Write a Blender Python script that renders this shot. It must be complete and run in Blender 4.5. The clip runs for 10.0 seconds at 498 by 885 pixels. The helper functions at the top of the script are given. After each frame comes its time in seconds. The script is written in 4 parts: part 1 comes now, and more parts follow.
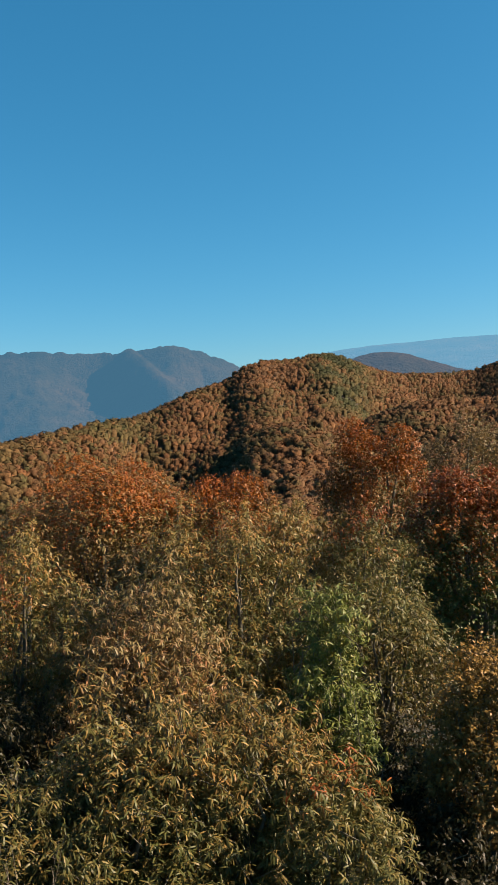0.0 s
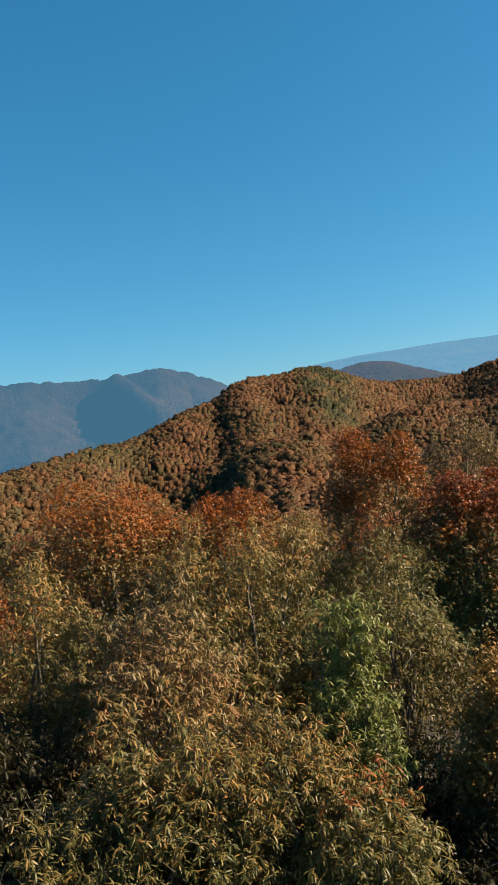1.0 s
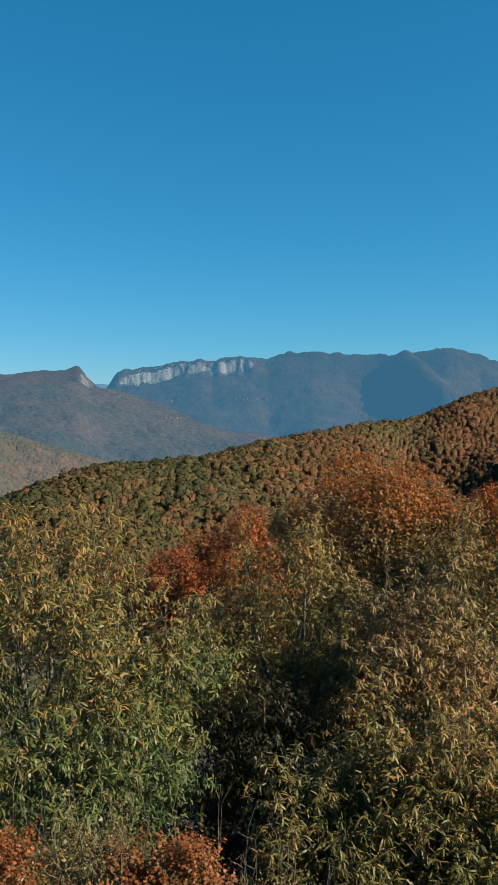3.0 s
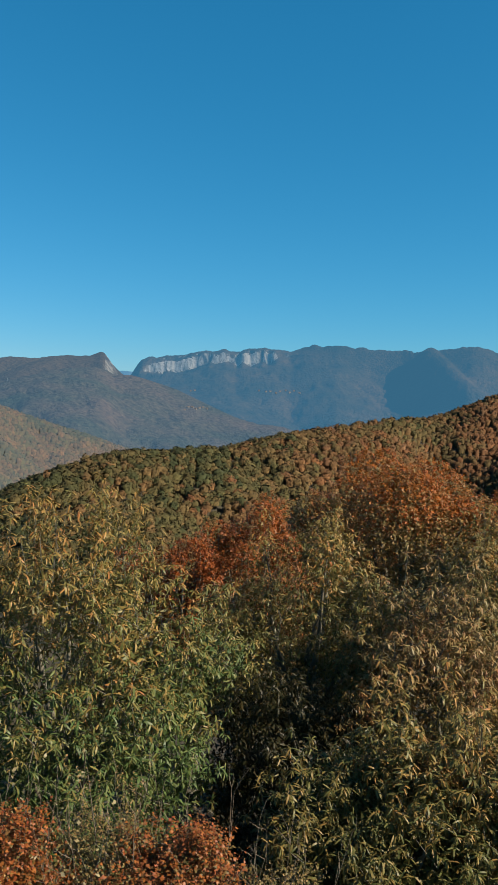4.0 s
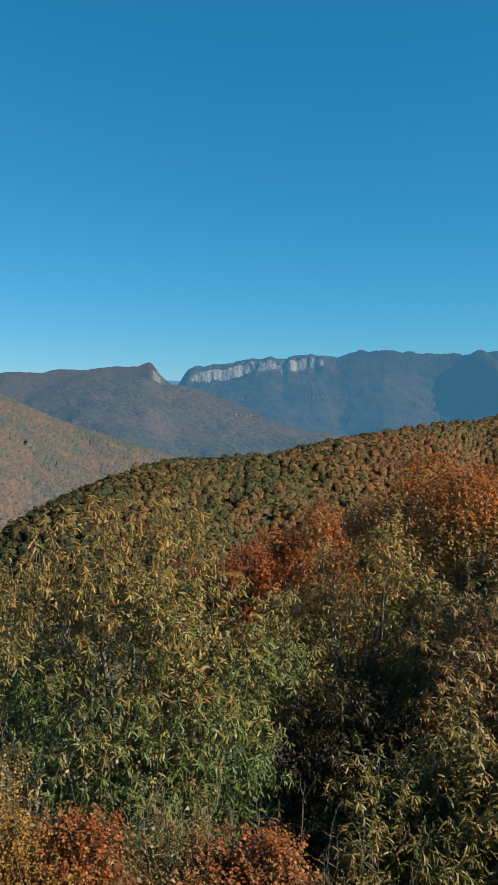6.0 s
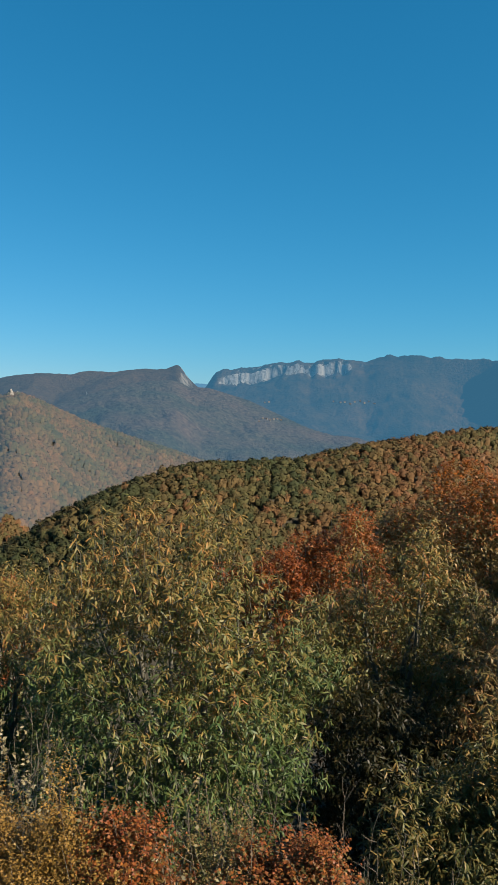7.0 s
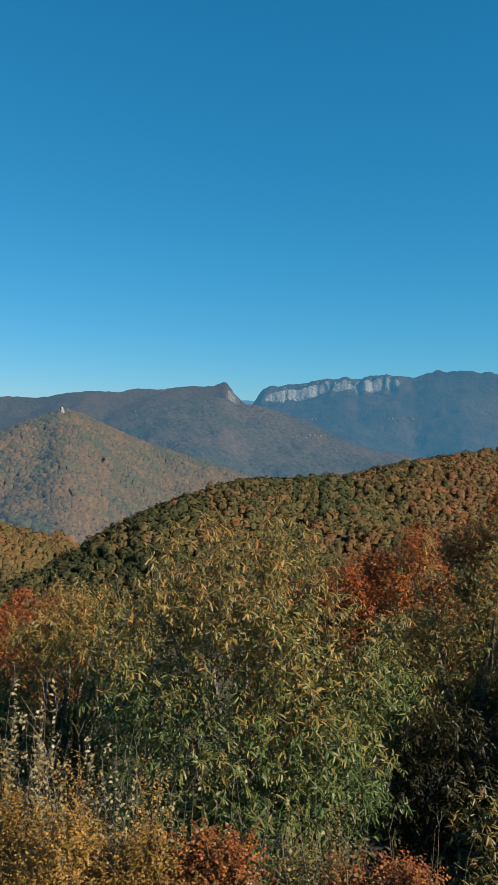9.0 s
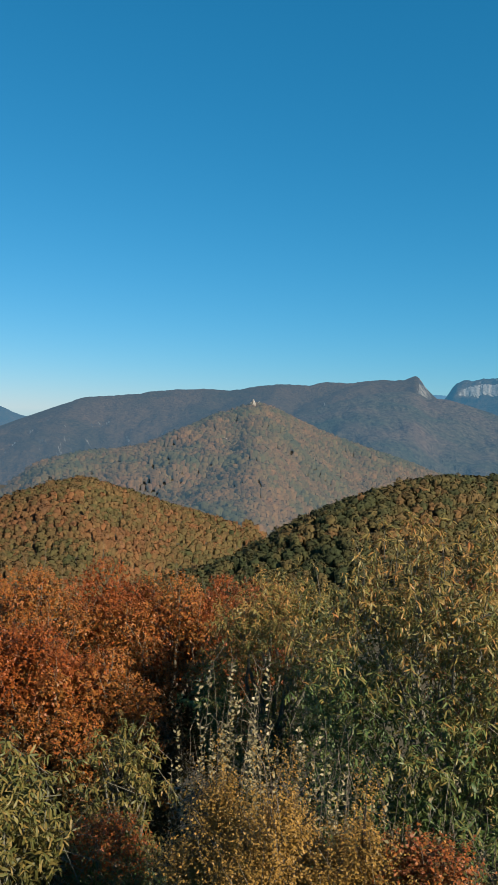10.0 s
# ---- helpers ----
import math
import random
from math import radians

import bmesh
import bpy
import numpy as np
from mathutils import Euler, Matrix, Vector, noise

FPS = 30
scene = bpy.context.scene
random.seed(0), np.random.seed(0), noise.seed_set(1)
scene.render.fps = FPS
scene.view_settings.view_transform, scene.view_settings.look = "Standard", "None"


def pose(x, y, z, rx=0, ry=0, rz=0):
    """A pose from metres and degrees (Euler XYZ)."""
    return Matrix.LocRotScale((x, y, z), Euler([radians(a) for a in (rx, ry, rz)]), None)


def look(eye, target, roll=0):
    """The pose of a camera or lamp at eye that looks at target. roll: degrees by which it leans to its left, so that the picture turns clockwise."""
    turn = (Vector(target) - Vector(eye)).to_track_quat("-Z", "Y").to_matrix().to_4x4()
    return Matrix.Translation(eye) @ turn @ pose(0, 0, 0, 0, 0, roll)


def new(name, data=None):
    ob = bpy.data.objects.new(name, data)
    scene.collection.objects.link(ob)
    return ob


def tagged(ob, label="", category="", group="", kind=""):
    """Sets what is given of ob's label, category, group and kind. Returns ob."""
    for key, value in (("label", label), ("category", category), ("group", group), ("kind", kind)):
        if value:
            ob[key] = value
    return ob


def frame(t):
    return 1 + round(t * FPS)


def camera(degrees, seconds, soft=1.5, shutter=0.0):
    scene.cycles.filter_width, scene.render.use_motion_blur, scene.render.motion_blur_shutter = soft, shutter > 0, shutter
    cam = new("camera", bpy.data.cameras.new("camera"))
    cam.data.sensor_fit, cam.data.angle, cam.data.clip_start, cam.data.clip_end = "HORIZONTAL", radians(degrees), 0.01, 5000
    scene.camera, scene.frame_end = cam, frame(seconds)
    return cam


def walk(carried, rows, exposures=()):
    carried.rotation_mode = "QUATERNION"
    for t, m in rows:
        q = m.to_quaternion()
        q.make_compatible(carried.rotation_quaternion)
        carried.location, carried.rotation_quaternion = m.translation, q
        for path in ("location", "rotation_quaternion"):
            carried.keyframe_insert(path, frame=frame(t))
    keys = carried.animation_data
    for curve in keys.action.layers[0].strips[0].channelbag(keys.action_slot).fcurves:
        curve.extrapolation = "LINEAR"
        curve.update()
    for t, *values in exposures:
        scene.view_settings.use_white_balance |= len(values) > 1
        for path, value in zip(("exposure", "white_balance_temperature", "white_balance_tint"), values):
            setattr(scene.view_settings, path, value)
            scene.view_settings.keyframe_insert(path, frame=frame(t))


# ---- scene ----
cam = camera(34.68, 10.0, soft=1.2)
EXPO = 1.2
EYE = 5.2                      # the camera's height over the ground it stands above
# seconds, place, and turn of the hand-held camera
PATH = [
    (0, 0.271, -0.213, 5.256, 86.79, 2.91, -21.02),
    (0.5, 0.204, -0.139, 5.248, 87.85, 3.85, -22.99),
    (1, 0.135, -0.102, 5.236, 87.96, 6.52, -21.76),
    (1.5, 0.098, -0.04, 5.217, 87.91, 1.48, -16.76),
    (2, 0.087, -0.021, 5.205, 87.81, -0.49, -11.37),
    (2.5, 0.069, -0.023, 5.215, 87.42, 0.46, -5.35),
    (3, 0.049, -0.009, 5.204, 87.47, 0.55, -1.61),
    (4.5, 0, 0, 5.2, 86.48, -1.85, 0.11),
    (5, -0.007, -0.031, 5.203, 86.33, -1.66, -0.11),
    (5.5, -0.059, -0.003, 5.198, 87.1, 0.24, -1.05),
    (6, -0.124, -0.027, 5.197, 87.33, -0.28, 3.39),
    (6.2, -0.155, -0.04, 5.193, 87.29, -0.62, 5.4),
    (7.5, -0.363, -0.098, 5.198, 88.22, -1.22, 5.34),
    (8, -0.439, -0.031, 5.182, 89.21, -0.04, 9.76),
    (8.5, -0.515, -0.043, 5.187, 89.2, 0.1, 11.63),
    (9, -0.626, -0.092, 5.195, 88.71, -0.77, 8.7),
    (9.5, -0.751, -0.111, 5.2, 88.25, -1.44, 11.52),
    (10, -0.877, -0.154, 5.219, 87.97, -1.71, 22.19),
]

walk(cam, [(t, pose(*row)) for t, *row in PATH], exposures=[(0, EXPO + 0.34, 7600, 20), (1.2, EXPO + 0.3, 7500, 20), (2.4, EXPO + 0.11, 6800, 12), (4.5, EXPO + 0.11, 6750, 12), (10, EXPO + 0.05, 6650, 10)])

# ---------------------------------------------------------------- light
SUN_AZ, SUN_EL = radians(110), radians(33)     # clockwise from straight ahead; height
world = bpy.data.worlds.new("sky")
scene.world = world
world.use_nodes = True
wn = world.node_tree
sky = wn.nodes.new("ShaderNodeTexSky")
sky.sky_type, sky.sun_disc = "NISHITA", False
sky.sun_elevation, sky.sun_rotation = SUN_EL, SUN_AZ
sky.altitude, sky.air_density, sky.dust_density, sky.ozone_density = 700, 1.0, 0.0, 2.0
# a dry, deep blue autumn sky: little red light left in it away from the horizon
split, joinc = wn.nodes.new("ShaderNodeSeparateColor"), wn.nodes.new("ShaderNodeCombineColor")
wn.links.new(sky.outputs[0], split.inputs[0])
for channel, (gain, power) in enumerate(((0.110, 1.50), (1.054, 0.72), (1.58, 0.70))):
    p, m = wn.nodes.new("ShaderNodeMath"), wn.nodes.new("ShaderNodeMath")
    p.operation, m.operation = "POWER", "MULTIPLY"
    p.inputs[1].default_value, m.inputs[1].default_value = power, gain
    wn.links.new(split.outputs[channel], p.inputs[0])
    wn.links.new(p.outputs[0], m.inputs[0])
    wn.links.new(m.outputs[0], joinc.inputs[channel])
wn.links.new(joinc.outputs[0], wn.nodes["Background"].inputs[0])
wn.nodes["Background"].inputs[1].default_value = 0.05
sun = new("sun", bpy.data.lights.new("sun", "SUN"))
sun.data.energy, sun.data.angle, sun.data.color = 5.0, radians(0.53), (1.0, 0.88, 0.70)
toward = Vector((math.sin(SUN_AZ) * math.cos(SUN_EL), math.cos(SUN_AZ) * math.cos(SUN_EL), math.sin(SUN_EL)))
sun.matrix_world = look(toward * 200, (0, 0, 0))


# ---------------------------------------------------------------- materials
class Nodes:
    """A few short ways to write a node material."""

    def __init__(self, name):
        self.mat = bpy.data.materials.new(name)
        self.mat.use_nodes = True
        self.tree = self.mat.node_tree
        self.bsdf = self.tree.nodes["Principled BSDF"]
        self.out = self.tree.nodes["Material Output"]

    def add(self, kind, **values):
        node = self.tree.nodes.new("ShaderNode" + kind)
        for key, value in values.items():
            node.inputs[key].default_value = value
        return node

    def link(self, a, b):
        self.tree.links.new(a, b)

    def coords(self, which="Object"):
        return self.add("TexCoord").outputs[which]

    def noise(self, scale, detail=4, vector=None, rough=0.55):
        n = self.add("TexNoise", Scale=scale, Detail=detail, Roughness=rough)
        if vector is not None:
            self.link(vector, n.inputs["Vector"])
        return n.outputs["Fac"]

    def ramp(self, fac, stops):
        r = self.add("ValToRGB")
        while len(r.color_ramp.elements) < len(stops):
            r.color_ramp.elements.new(0.5)
        for e, (p, c) in zip(r.color_ramp.elements, stops):
            e.position, e.color = p, (*c, 1)
        self.link(fac, r.inputs[0])
        return r.outputs[0]

    def mix(self, fac, a, b, how="MIX"):
        m = self.tree.nodes.new("ShaderNodeMix")
        m.data_type, m.blend_type = "RGBA", how
        for socket, value in ((m.inputs["Factor"], fac), (m.inputs["A"], a), (m.inputs["B"], b)):
            if isinstance(value, (int, float)):
                socket.default_value = value
            elif isinstance(value, tuple):
                socket.default_value = (*value, 1)
            else:
                self.link(value, socket)
        return m.outputs["Result"]

    def sums(self, op, a, b=0.0):
        m = self.tree.nodes.new("ShaderNodeMath")
        m.operation = op
        for i, value in enumerate((a, b)):
            if isinstance(value, (int, float)):
                m.inputs[i].default_value = value
            else:
                self.link(value, m.inputs[i])
        return m.outputs[0]

    def bump(self, height, strength, distance):
        b = self.add("Bump", Strength=strength, Distance=distance)
        self.link(height, b.inputs["Height"])
        self.link(b.outputs[0], self.bsdf.inputs["Normal"])


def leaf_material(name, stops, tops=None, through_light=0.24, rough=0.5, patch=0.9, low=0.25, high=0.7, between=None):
    """Leaves: a hue for each leaf, drifting in patches over the crown; tops: colours of the upper leaves, some painted
    sunnier than those below.
    """
    n = Nodes(name)
    island = n.add("NewGeometry").outputs["Random Per Island"]
    ob = n.coords("Object")
    drift = n.noise(patch, 3, ob)
    f = n.sums("ADD", n.sums("MULTIPLY", island, 0.6), n.sums("MULTIPLY", n.sums("SUBTRACT", drift, 0.3), 1.0))
    col = n.ramp(f, stops)
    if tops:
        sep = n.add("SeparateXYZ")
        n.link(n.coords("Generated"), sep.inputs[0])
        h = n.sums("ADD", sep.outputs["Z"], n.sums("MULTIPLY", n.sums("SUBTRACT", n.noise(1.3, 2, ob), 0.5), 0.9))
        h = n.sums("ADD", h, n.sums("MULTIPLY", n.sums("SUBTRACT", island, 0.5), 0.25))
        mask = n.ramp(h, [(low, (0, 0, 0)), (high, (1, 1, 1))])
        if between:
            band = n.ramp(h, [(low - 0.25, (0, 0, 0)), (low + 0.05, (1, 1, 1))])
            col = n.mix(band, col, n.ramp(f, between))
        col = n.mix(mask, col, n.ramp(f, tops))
    blotch = n.noise(60, 2, ob)
    col = n.mix(n.ramp(blotch, [(0.5, (0, 0, 0)), (0.75, (0.5, 0.5, 0.5))]), col, (0.11, 0.05, 0.015))
    n.link(col, n.bsdf.inputs["Base Color"])
    n.bsdf.inputs["Roughness"].default_value = rough
    n.bsdf.inputs["Specular IOR Level"].default_value = 0.25
    tr = n.add("BsdfTranslucent")
    n.link(col, tr.inputs["Color"])
    mx = n.add("MixShader", Fac=through_light)
    n.link(n.bsdf.outputs[0], mx.inputs[1])
    n.link(tr.outputs[0], mx.inputs[2])
    n.link(mx.outputs[0], n.out.inputs["Surface"])
    return n.mat


OLIVE = [(0, (0.0565, 0.061, 0.0191)), (0.3, (0.12, 0.1, 0.0288)), (0.55, (0.199, 0.137, 0.0385)), (0.8, (0.262, 0.129, 0.0385)), (1, (0.242, 0.0682, 0.0242))]
GREEN = [(0, (0.0267, 0.0569, 0.0177)), (0.5, (0.0537, 0.095, 0.027)), (0.8, (0.0975, 0.119, 0.0336)), (1, (0.136, 0.1, 0.0321))]
BROWN = [(0, (0.0873, 0.0895, 0.0313)), (0.35, (0.154, 0.122, 0.047)), (0.7, (0.203, 0.122, 0.0522)), (1, (0.216, 0.0772, 0.0313))]
# near-black greens: shade between and under the crowns, put into leaf colour
SHADE_DARK = [(0.0, (0.00556, 0.01, 0.00287)), (0.5, (0.0126, 0.0162, 0.0039)), (0.85, (0.0224, 0.0187, 0.00491)), (1.0, (0.0378, 0.0138, 0.00411))]
ORANGE = [(0, (0.0994, 0.0432, 0.00439)), (0.3, (0.195, 0.0564, 0.00495)), (0.6, (0.26, 0.0787, 0.00654)), (0.82, (0.228, 0.0392, 0.00439)), (1, (0.306, 0.121, 0.0104))]
RED = [(0, (0.0769, 0.0264, 0.00702)), (0.4, (0.169, 0.04, 0.00811)), (0.75, (0.216, 0.0536, 0.00972)), (1, (0.255, 0.108, 0.0135))]
GOLD = [(0, (0.0738, 0.0686, 0.0257)), (0.4, (0.142, 0.105, 0.0393)), (0.75, (0.2, 0.125, 0.0493)), (1, (0.214, 0.0861, 0.0343))]
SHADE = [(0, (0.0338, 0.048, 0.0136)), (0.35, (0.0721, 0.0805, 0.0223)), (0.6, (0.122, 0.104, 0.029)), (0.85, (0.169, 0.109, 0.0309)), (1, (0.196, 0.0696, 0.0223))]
TAN = [(0, (0.1, 0.0672, 0.0158)), (0.4, (0.184, 0.106, 0.0227)), (0.75, (0.247, 0.139, 0.0324)), (1, (0.331, 0.209, 0.0706))]

RUST = [(0, (0.0725, 0.048, 0.0137)), (0.3, (0.166, 0.066, 0.0137)), (0.6, (0.241, 0.0875, 0.0169)), (0.82, (0.223, 0.0512, 0.0126)), (1, (0.272, 0.138, 0.0274))]
EMBER = [(0, (0.0792, 0.0316, 0.00858)), (0.3, (0.167, 0.0496, 0.00943)), (0.6, (0.238, 0.0722, 0.012)), (0.82, (0.198, 0.0379, 0.00858)), (1, (0.261, 0.117, 0.0189))]

# a darkened, greener copy of the olive leaves, for crowns in shade
M_SHADE = leaf_material("chestnut leaves, olive dimmed for shade", SHADE, OLIVE, low=0.55, high=1.0)
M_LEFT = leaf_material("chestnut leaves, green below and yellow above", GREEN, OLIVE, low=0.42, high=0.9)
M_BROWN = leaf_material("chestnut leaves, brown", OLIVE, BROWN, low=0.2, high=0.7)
M_SHADE_DARK = leaf_material("dark green leaves standing in for shade", SHADE_DARK)
M_TURN = leaf_material("leaves turning orange from the top", GREEN, ORANGE, rough=0.5, low=0.66, high=0.86, between=GOLD)
M_DOME = leaf_material("leaves turning orange at the very top", OLIVE, ORANGE, rough=0.5, low=0.74, high=0.94, between=GOLD)
M_RED = leaf_material("red leaves", RED, rough=0.5)
M_REDMIX = leaf_material("leaves turning red", GREEN, RED, rough=0.5, low=0.58, high=0.88)
M_GOLD = leaf_material("yellow-green leaves", GREEN, GOLD, rough=0.5, low=0.2, high=0.8)
M_TAN = leaf_material("tan shrub leaves", TAN, rough=0.5)
BRAMBLE = [(0.0, (0.045, 0.048, 0.014)), (0.25, (0.10, 0.070, 0.022)), (0.45, (0.15, 0.040, 0.014)), (0.7, (0.23, 0.080, 0.016)), (0.85, (0.17, 0.032, 0.012)), (1.0, (0.27, 0.13, 0.03))]
M_BRAMBLE = leaf_material("bramble leaves, red, orange and green", BRAMBLE, rough=0.5, patch=3.5)
# rust, crimson, deep and ember crowns: shade below is painted near-black
M_RUST = leaf_material("rust-red beech leaves, shade painted below", SHADE_DARK, RUST, rough=0.5, low=0.50, high=0.78)
M_CRIMSON = leaf_material("red beech leaves, shade painted below", SHADE_DARK, RED, rough=0.5, low=0.45, high=0.75)
M_DEEP = leaf_material("chestnut leaves, shade painted below", SHADE_DARK, SHADE, low=0.25, high=0.75)
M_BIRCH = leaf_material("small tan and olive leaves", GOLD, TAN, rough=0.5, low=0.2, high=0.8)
M_EMBER = leaf_material("orange beech leaves, shade painted below", SHADE_DARK, EMBER, rough=0.5, low=0.45, high=0.7)
M_LIME = leaf_material("bright green leaves", [(0.0, (0.046, 0.070, 0.016)), (0.5, (0.088, 0.118, 0.024)), (0.85, (0.14, 0.145, 0.030)), (1.0, (0.17, 0.11, 0.026))])
M_REDTIP = leaf_material("olive leaves with red tips", SHADE, RED, low=0.92, high=1.15)
M_SILVER = leaf_material("pale willow leaves", [(0.0, (0.12, 0.11, 0.05)), (0.5, (0.19, 0.16, 0.085)), (1.0, (0.29, 0.26, 0.17))], rough=0.45)


def bark_material(name, dark, pale):
    n = Nodes(name)
    ob = n.coords("Object")
    stretch = n.add("Mapping")
    stretch.inputs["Scale"].default_value = (1, 1, 0.2)
    n.link(ob, stretch.inputs["Vector"])
    ridges = n.noise(45, 5, stretch.outputs[0])
    n.link(n.mix(n.noise(3, 3, ob), n.ramp(ridges, [(0.35, dark), (0.7, pale)]), (0.10, 0.10, 0.07)), n.bsdf.inputs["Base Color"])
    n.bsdf.inputs["Roughness"].default_value = 0.9
    n.bump(ridges, 0.6, 0.01)
    return n.mat


M_BARK = bark_material("grey-brown bark", (0.030, 0.024, 0.018), (0.10, 0.085, 0.070))
M_TWIG = bark_material("red-brown twigs", (0.05, 0.028, 0.022), (0.14, 0.085, 0.065))
M_STRAW = bark_material("dry stalks", (0.09, 0.06, 0.04), (0.20, 0.14, 0.10))


def ground_material():
    n = Nodes("woodland floor")
    ob = n.coords("Object")
    litter = n.noise(9, 6, ob, 0.7)
    wide = n.noise(0.03, 5, ob)
    col = n.ramp(litter, [(0.3, (0.010, 0.007, 0.004)), (0.6, (0.026, 0.017, 0.008)), (0.8, (0.044, 0.024, 0.010))])
    n.link(n.mix(wide, col, (0.019, 0.018, 0.008)), n.bsdf.inputs["Base Color"])
    n.bsdf.inputs["Roughness"].default_value = 0.95
    n.bump(litter, 0.8, 0.08)
    return n.mat


def wood_material(name, stops, patch, clump, air=None, deep=((0.6, 0.6, 0.6), (1.25, 1.22, 1.18))):
    """Far tree crowns: a hue for each tree, drifting in stands, broken by clumps of leaves."""
    n = Nodes(name)
    ob = n.coords("Object")
    hue = n.add("Attribute")
    hue.attribute_name = "hue"
    island = hue.outputs["Fac"]
    f = n.sums("ADD", island, n.sums("MULTIPLY", n.sums("SUBTRACT", n.noise(patch, 3, ob), 0.5), 0.7))
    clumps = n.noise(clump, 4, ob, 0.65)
    # troughs of the clump noise are painted darker, as shade between clumps
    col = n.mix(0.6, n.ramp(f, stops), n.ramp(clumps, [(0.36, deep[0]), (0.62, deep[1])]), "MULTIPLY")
    spray = n.add("NewGeometry").outputs["Random Per Island"]
    col = n.mix(0.8, col, n.ramp(spray, [(0.0, (0.7, 0.7, 0.7)), (1.0, (1.35, 1.32, 1.28))]), "MULTIPLY")
    n.link(col, n.bsdf.inputs["Base Color"])
    n.bsdf.inputs["Roughness"].default_value = 0.9
    n.bsdf.inputs["Specular IOR Level"].default_value = 0.15
    n.bump(clumps, 0.4, 0.4 / clump)
    # faint blue emission painted over the crowns as haze
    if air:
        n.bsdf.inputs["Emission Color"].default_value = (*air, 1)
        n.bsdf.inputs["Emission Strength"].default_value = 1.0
    return n.mat


WOODS = [(0, (0.0233, 0.0294, 0.0121)), (0.22, (0.0492, 0.0435, 0.0169)), (0.45, (0.0741, 0.0486, 0.0205)), (0.65, (0.0975, 0.0448, 0.0193)), (0.85, (0.0874, 0.0513, 0.0279)), (1, (0.12, 0.0513, 0.0181))]
M_WOODS = wood_material("autumn beech and oak crowns", WOODS, 0.012, 0.8)
M_WOODS_UPPER = wood_material("autumn crowns on the upper hill", WOODS, 0.012, 0.45, None, ((0.6, 0.6, 0.6), (1.1, 1.1, 1.1)))
# the last colour is the spur's haze, given off as emission
M_WOODS_FAR = wood_material("far autumn woods with glowing haze", [(0, (0.0205, 0.0217, 0.00907)), (0.25, (0.0352, 0.0287, 0.0101)), (0.5, (0.0504, 0.03, 0.0111)), (0.8, (0.0614, 0.0321, 0.0122)), (1, (0.0706, 0.0314, 0.00915))], 0.009, 0.3, (0.0149, 0.0299, 0.0421))


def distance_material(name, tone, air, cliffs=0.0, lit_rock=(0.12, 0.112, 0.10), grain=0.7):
    """Wooded mountains far off: a plain backdrop of distance; the blue haze of kilometres is painted on as a faint
    glow.
    """
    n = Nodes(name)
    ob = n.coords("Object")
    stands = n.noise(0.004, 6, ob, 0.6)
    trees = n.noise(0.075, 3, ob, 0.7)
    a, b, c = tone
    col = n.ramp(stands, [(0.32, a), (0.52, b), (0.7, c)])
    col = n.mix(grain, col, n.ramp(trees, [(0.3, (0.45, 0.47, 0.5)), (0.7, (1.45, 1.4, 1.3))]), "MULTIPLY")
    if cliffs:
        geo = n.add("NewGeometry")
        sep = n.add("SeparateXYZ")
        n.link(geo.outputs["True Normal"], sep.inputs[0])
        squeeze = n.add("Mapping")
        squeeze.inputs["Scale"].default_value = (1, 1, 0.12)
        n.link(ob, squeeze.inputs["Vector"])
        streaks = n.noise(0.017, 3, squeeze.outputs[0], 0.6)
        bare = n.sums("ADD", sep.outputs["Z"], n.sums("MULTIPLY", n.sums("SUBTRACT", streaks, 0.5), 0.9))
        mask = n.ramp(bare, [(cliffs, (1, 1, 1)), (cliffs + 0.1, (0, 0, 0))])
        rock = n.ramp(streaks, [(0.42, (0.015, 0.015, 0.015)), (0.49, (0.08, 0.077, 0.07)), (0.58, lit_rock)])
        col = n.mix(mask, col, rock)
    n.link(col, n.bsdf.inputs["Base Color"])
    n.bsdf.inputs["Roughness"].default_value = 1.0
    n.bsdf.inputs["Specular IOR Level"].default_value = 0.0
    # air: one even blue emission in place of real haze
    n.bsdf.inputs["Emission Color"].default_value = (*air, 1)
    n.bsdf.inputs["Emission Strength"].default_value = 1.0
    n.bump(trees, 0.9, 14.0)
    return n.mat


# ---------------------------------------------------------------- ways to build
def np_mesh(name, verts, faces, smooth=False):
    """A mesh from arrays of corners and of faces, which all have the same number of corners."""
    verts, faces = np.asarray(verts, np.float32).reshape(-1, 3), np.asarray(faces, np.int32)
    me = bpy.data.meshes.new(name)
    count, sides = faces.shape
    me.vertices.add(len(verts))
    me.vertices.foreach_set("co", verts.ravel())
    me.loops.add(count * sides)
    me.loops.foreach_set("vertex_index", faces.ravel())
    me.polygons.add(count)
    me.polygons.foreach_set("loop_start", np.arange(0, count * sides, sides, dtype=np.int32))
    me.update(calc_edges=True)
    me.validate()
    if smooth:
        me.polygons.foreach_set("use_smooth", np.ones(count, bool))
    return me


def mesh_part(name, mesh, material, parent=None, label=""):
    mesh.materials.append(material)
    ob = new(name, mesh)
    if parent is not None:
        ob.parent = parent
    if label:
        ob["label"] = label
    return ob


def unit(v):
    return v / np.maximum(np.linalg.norm(v, axis=-1, keepdims=True), 1e-9)


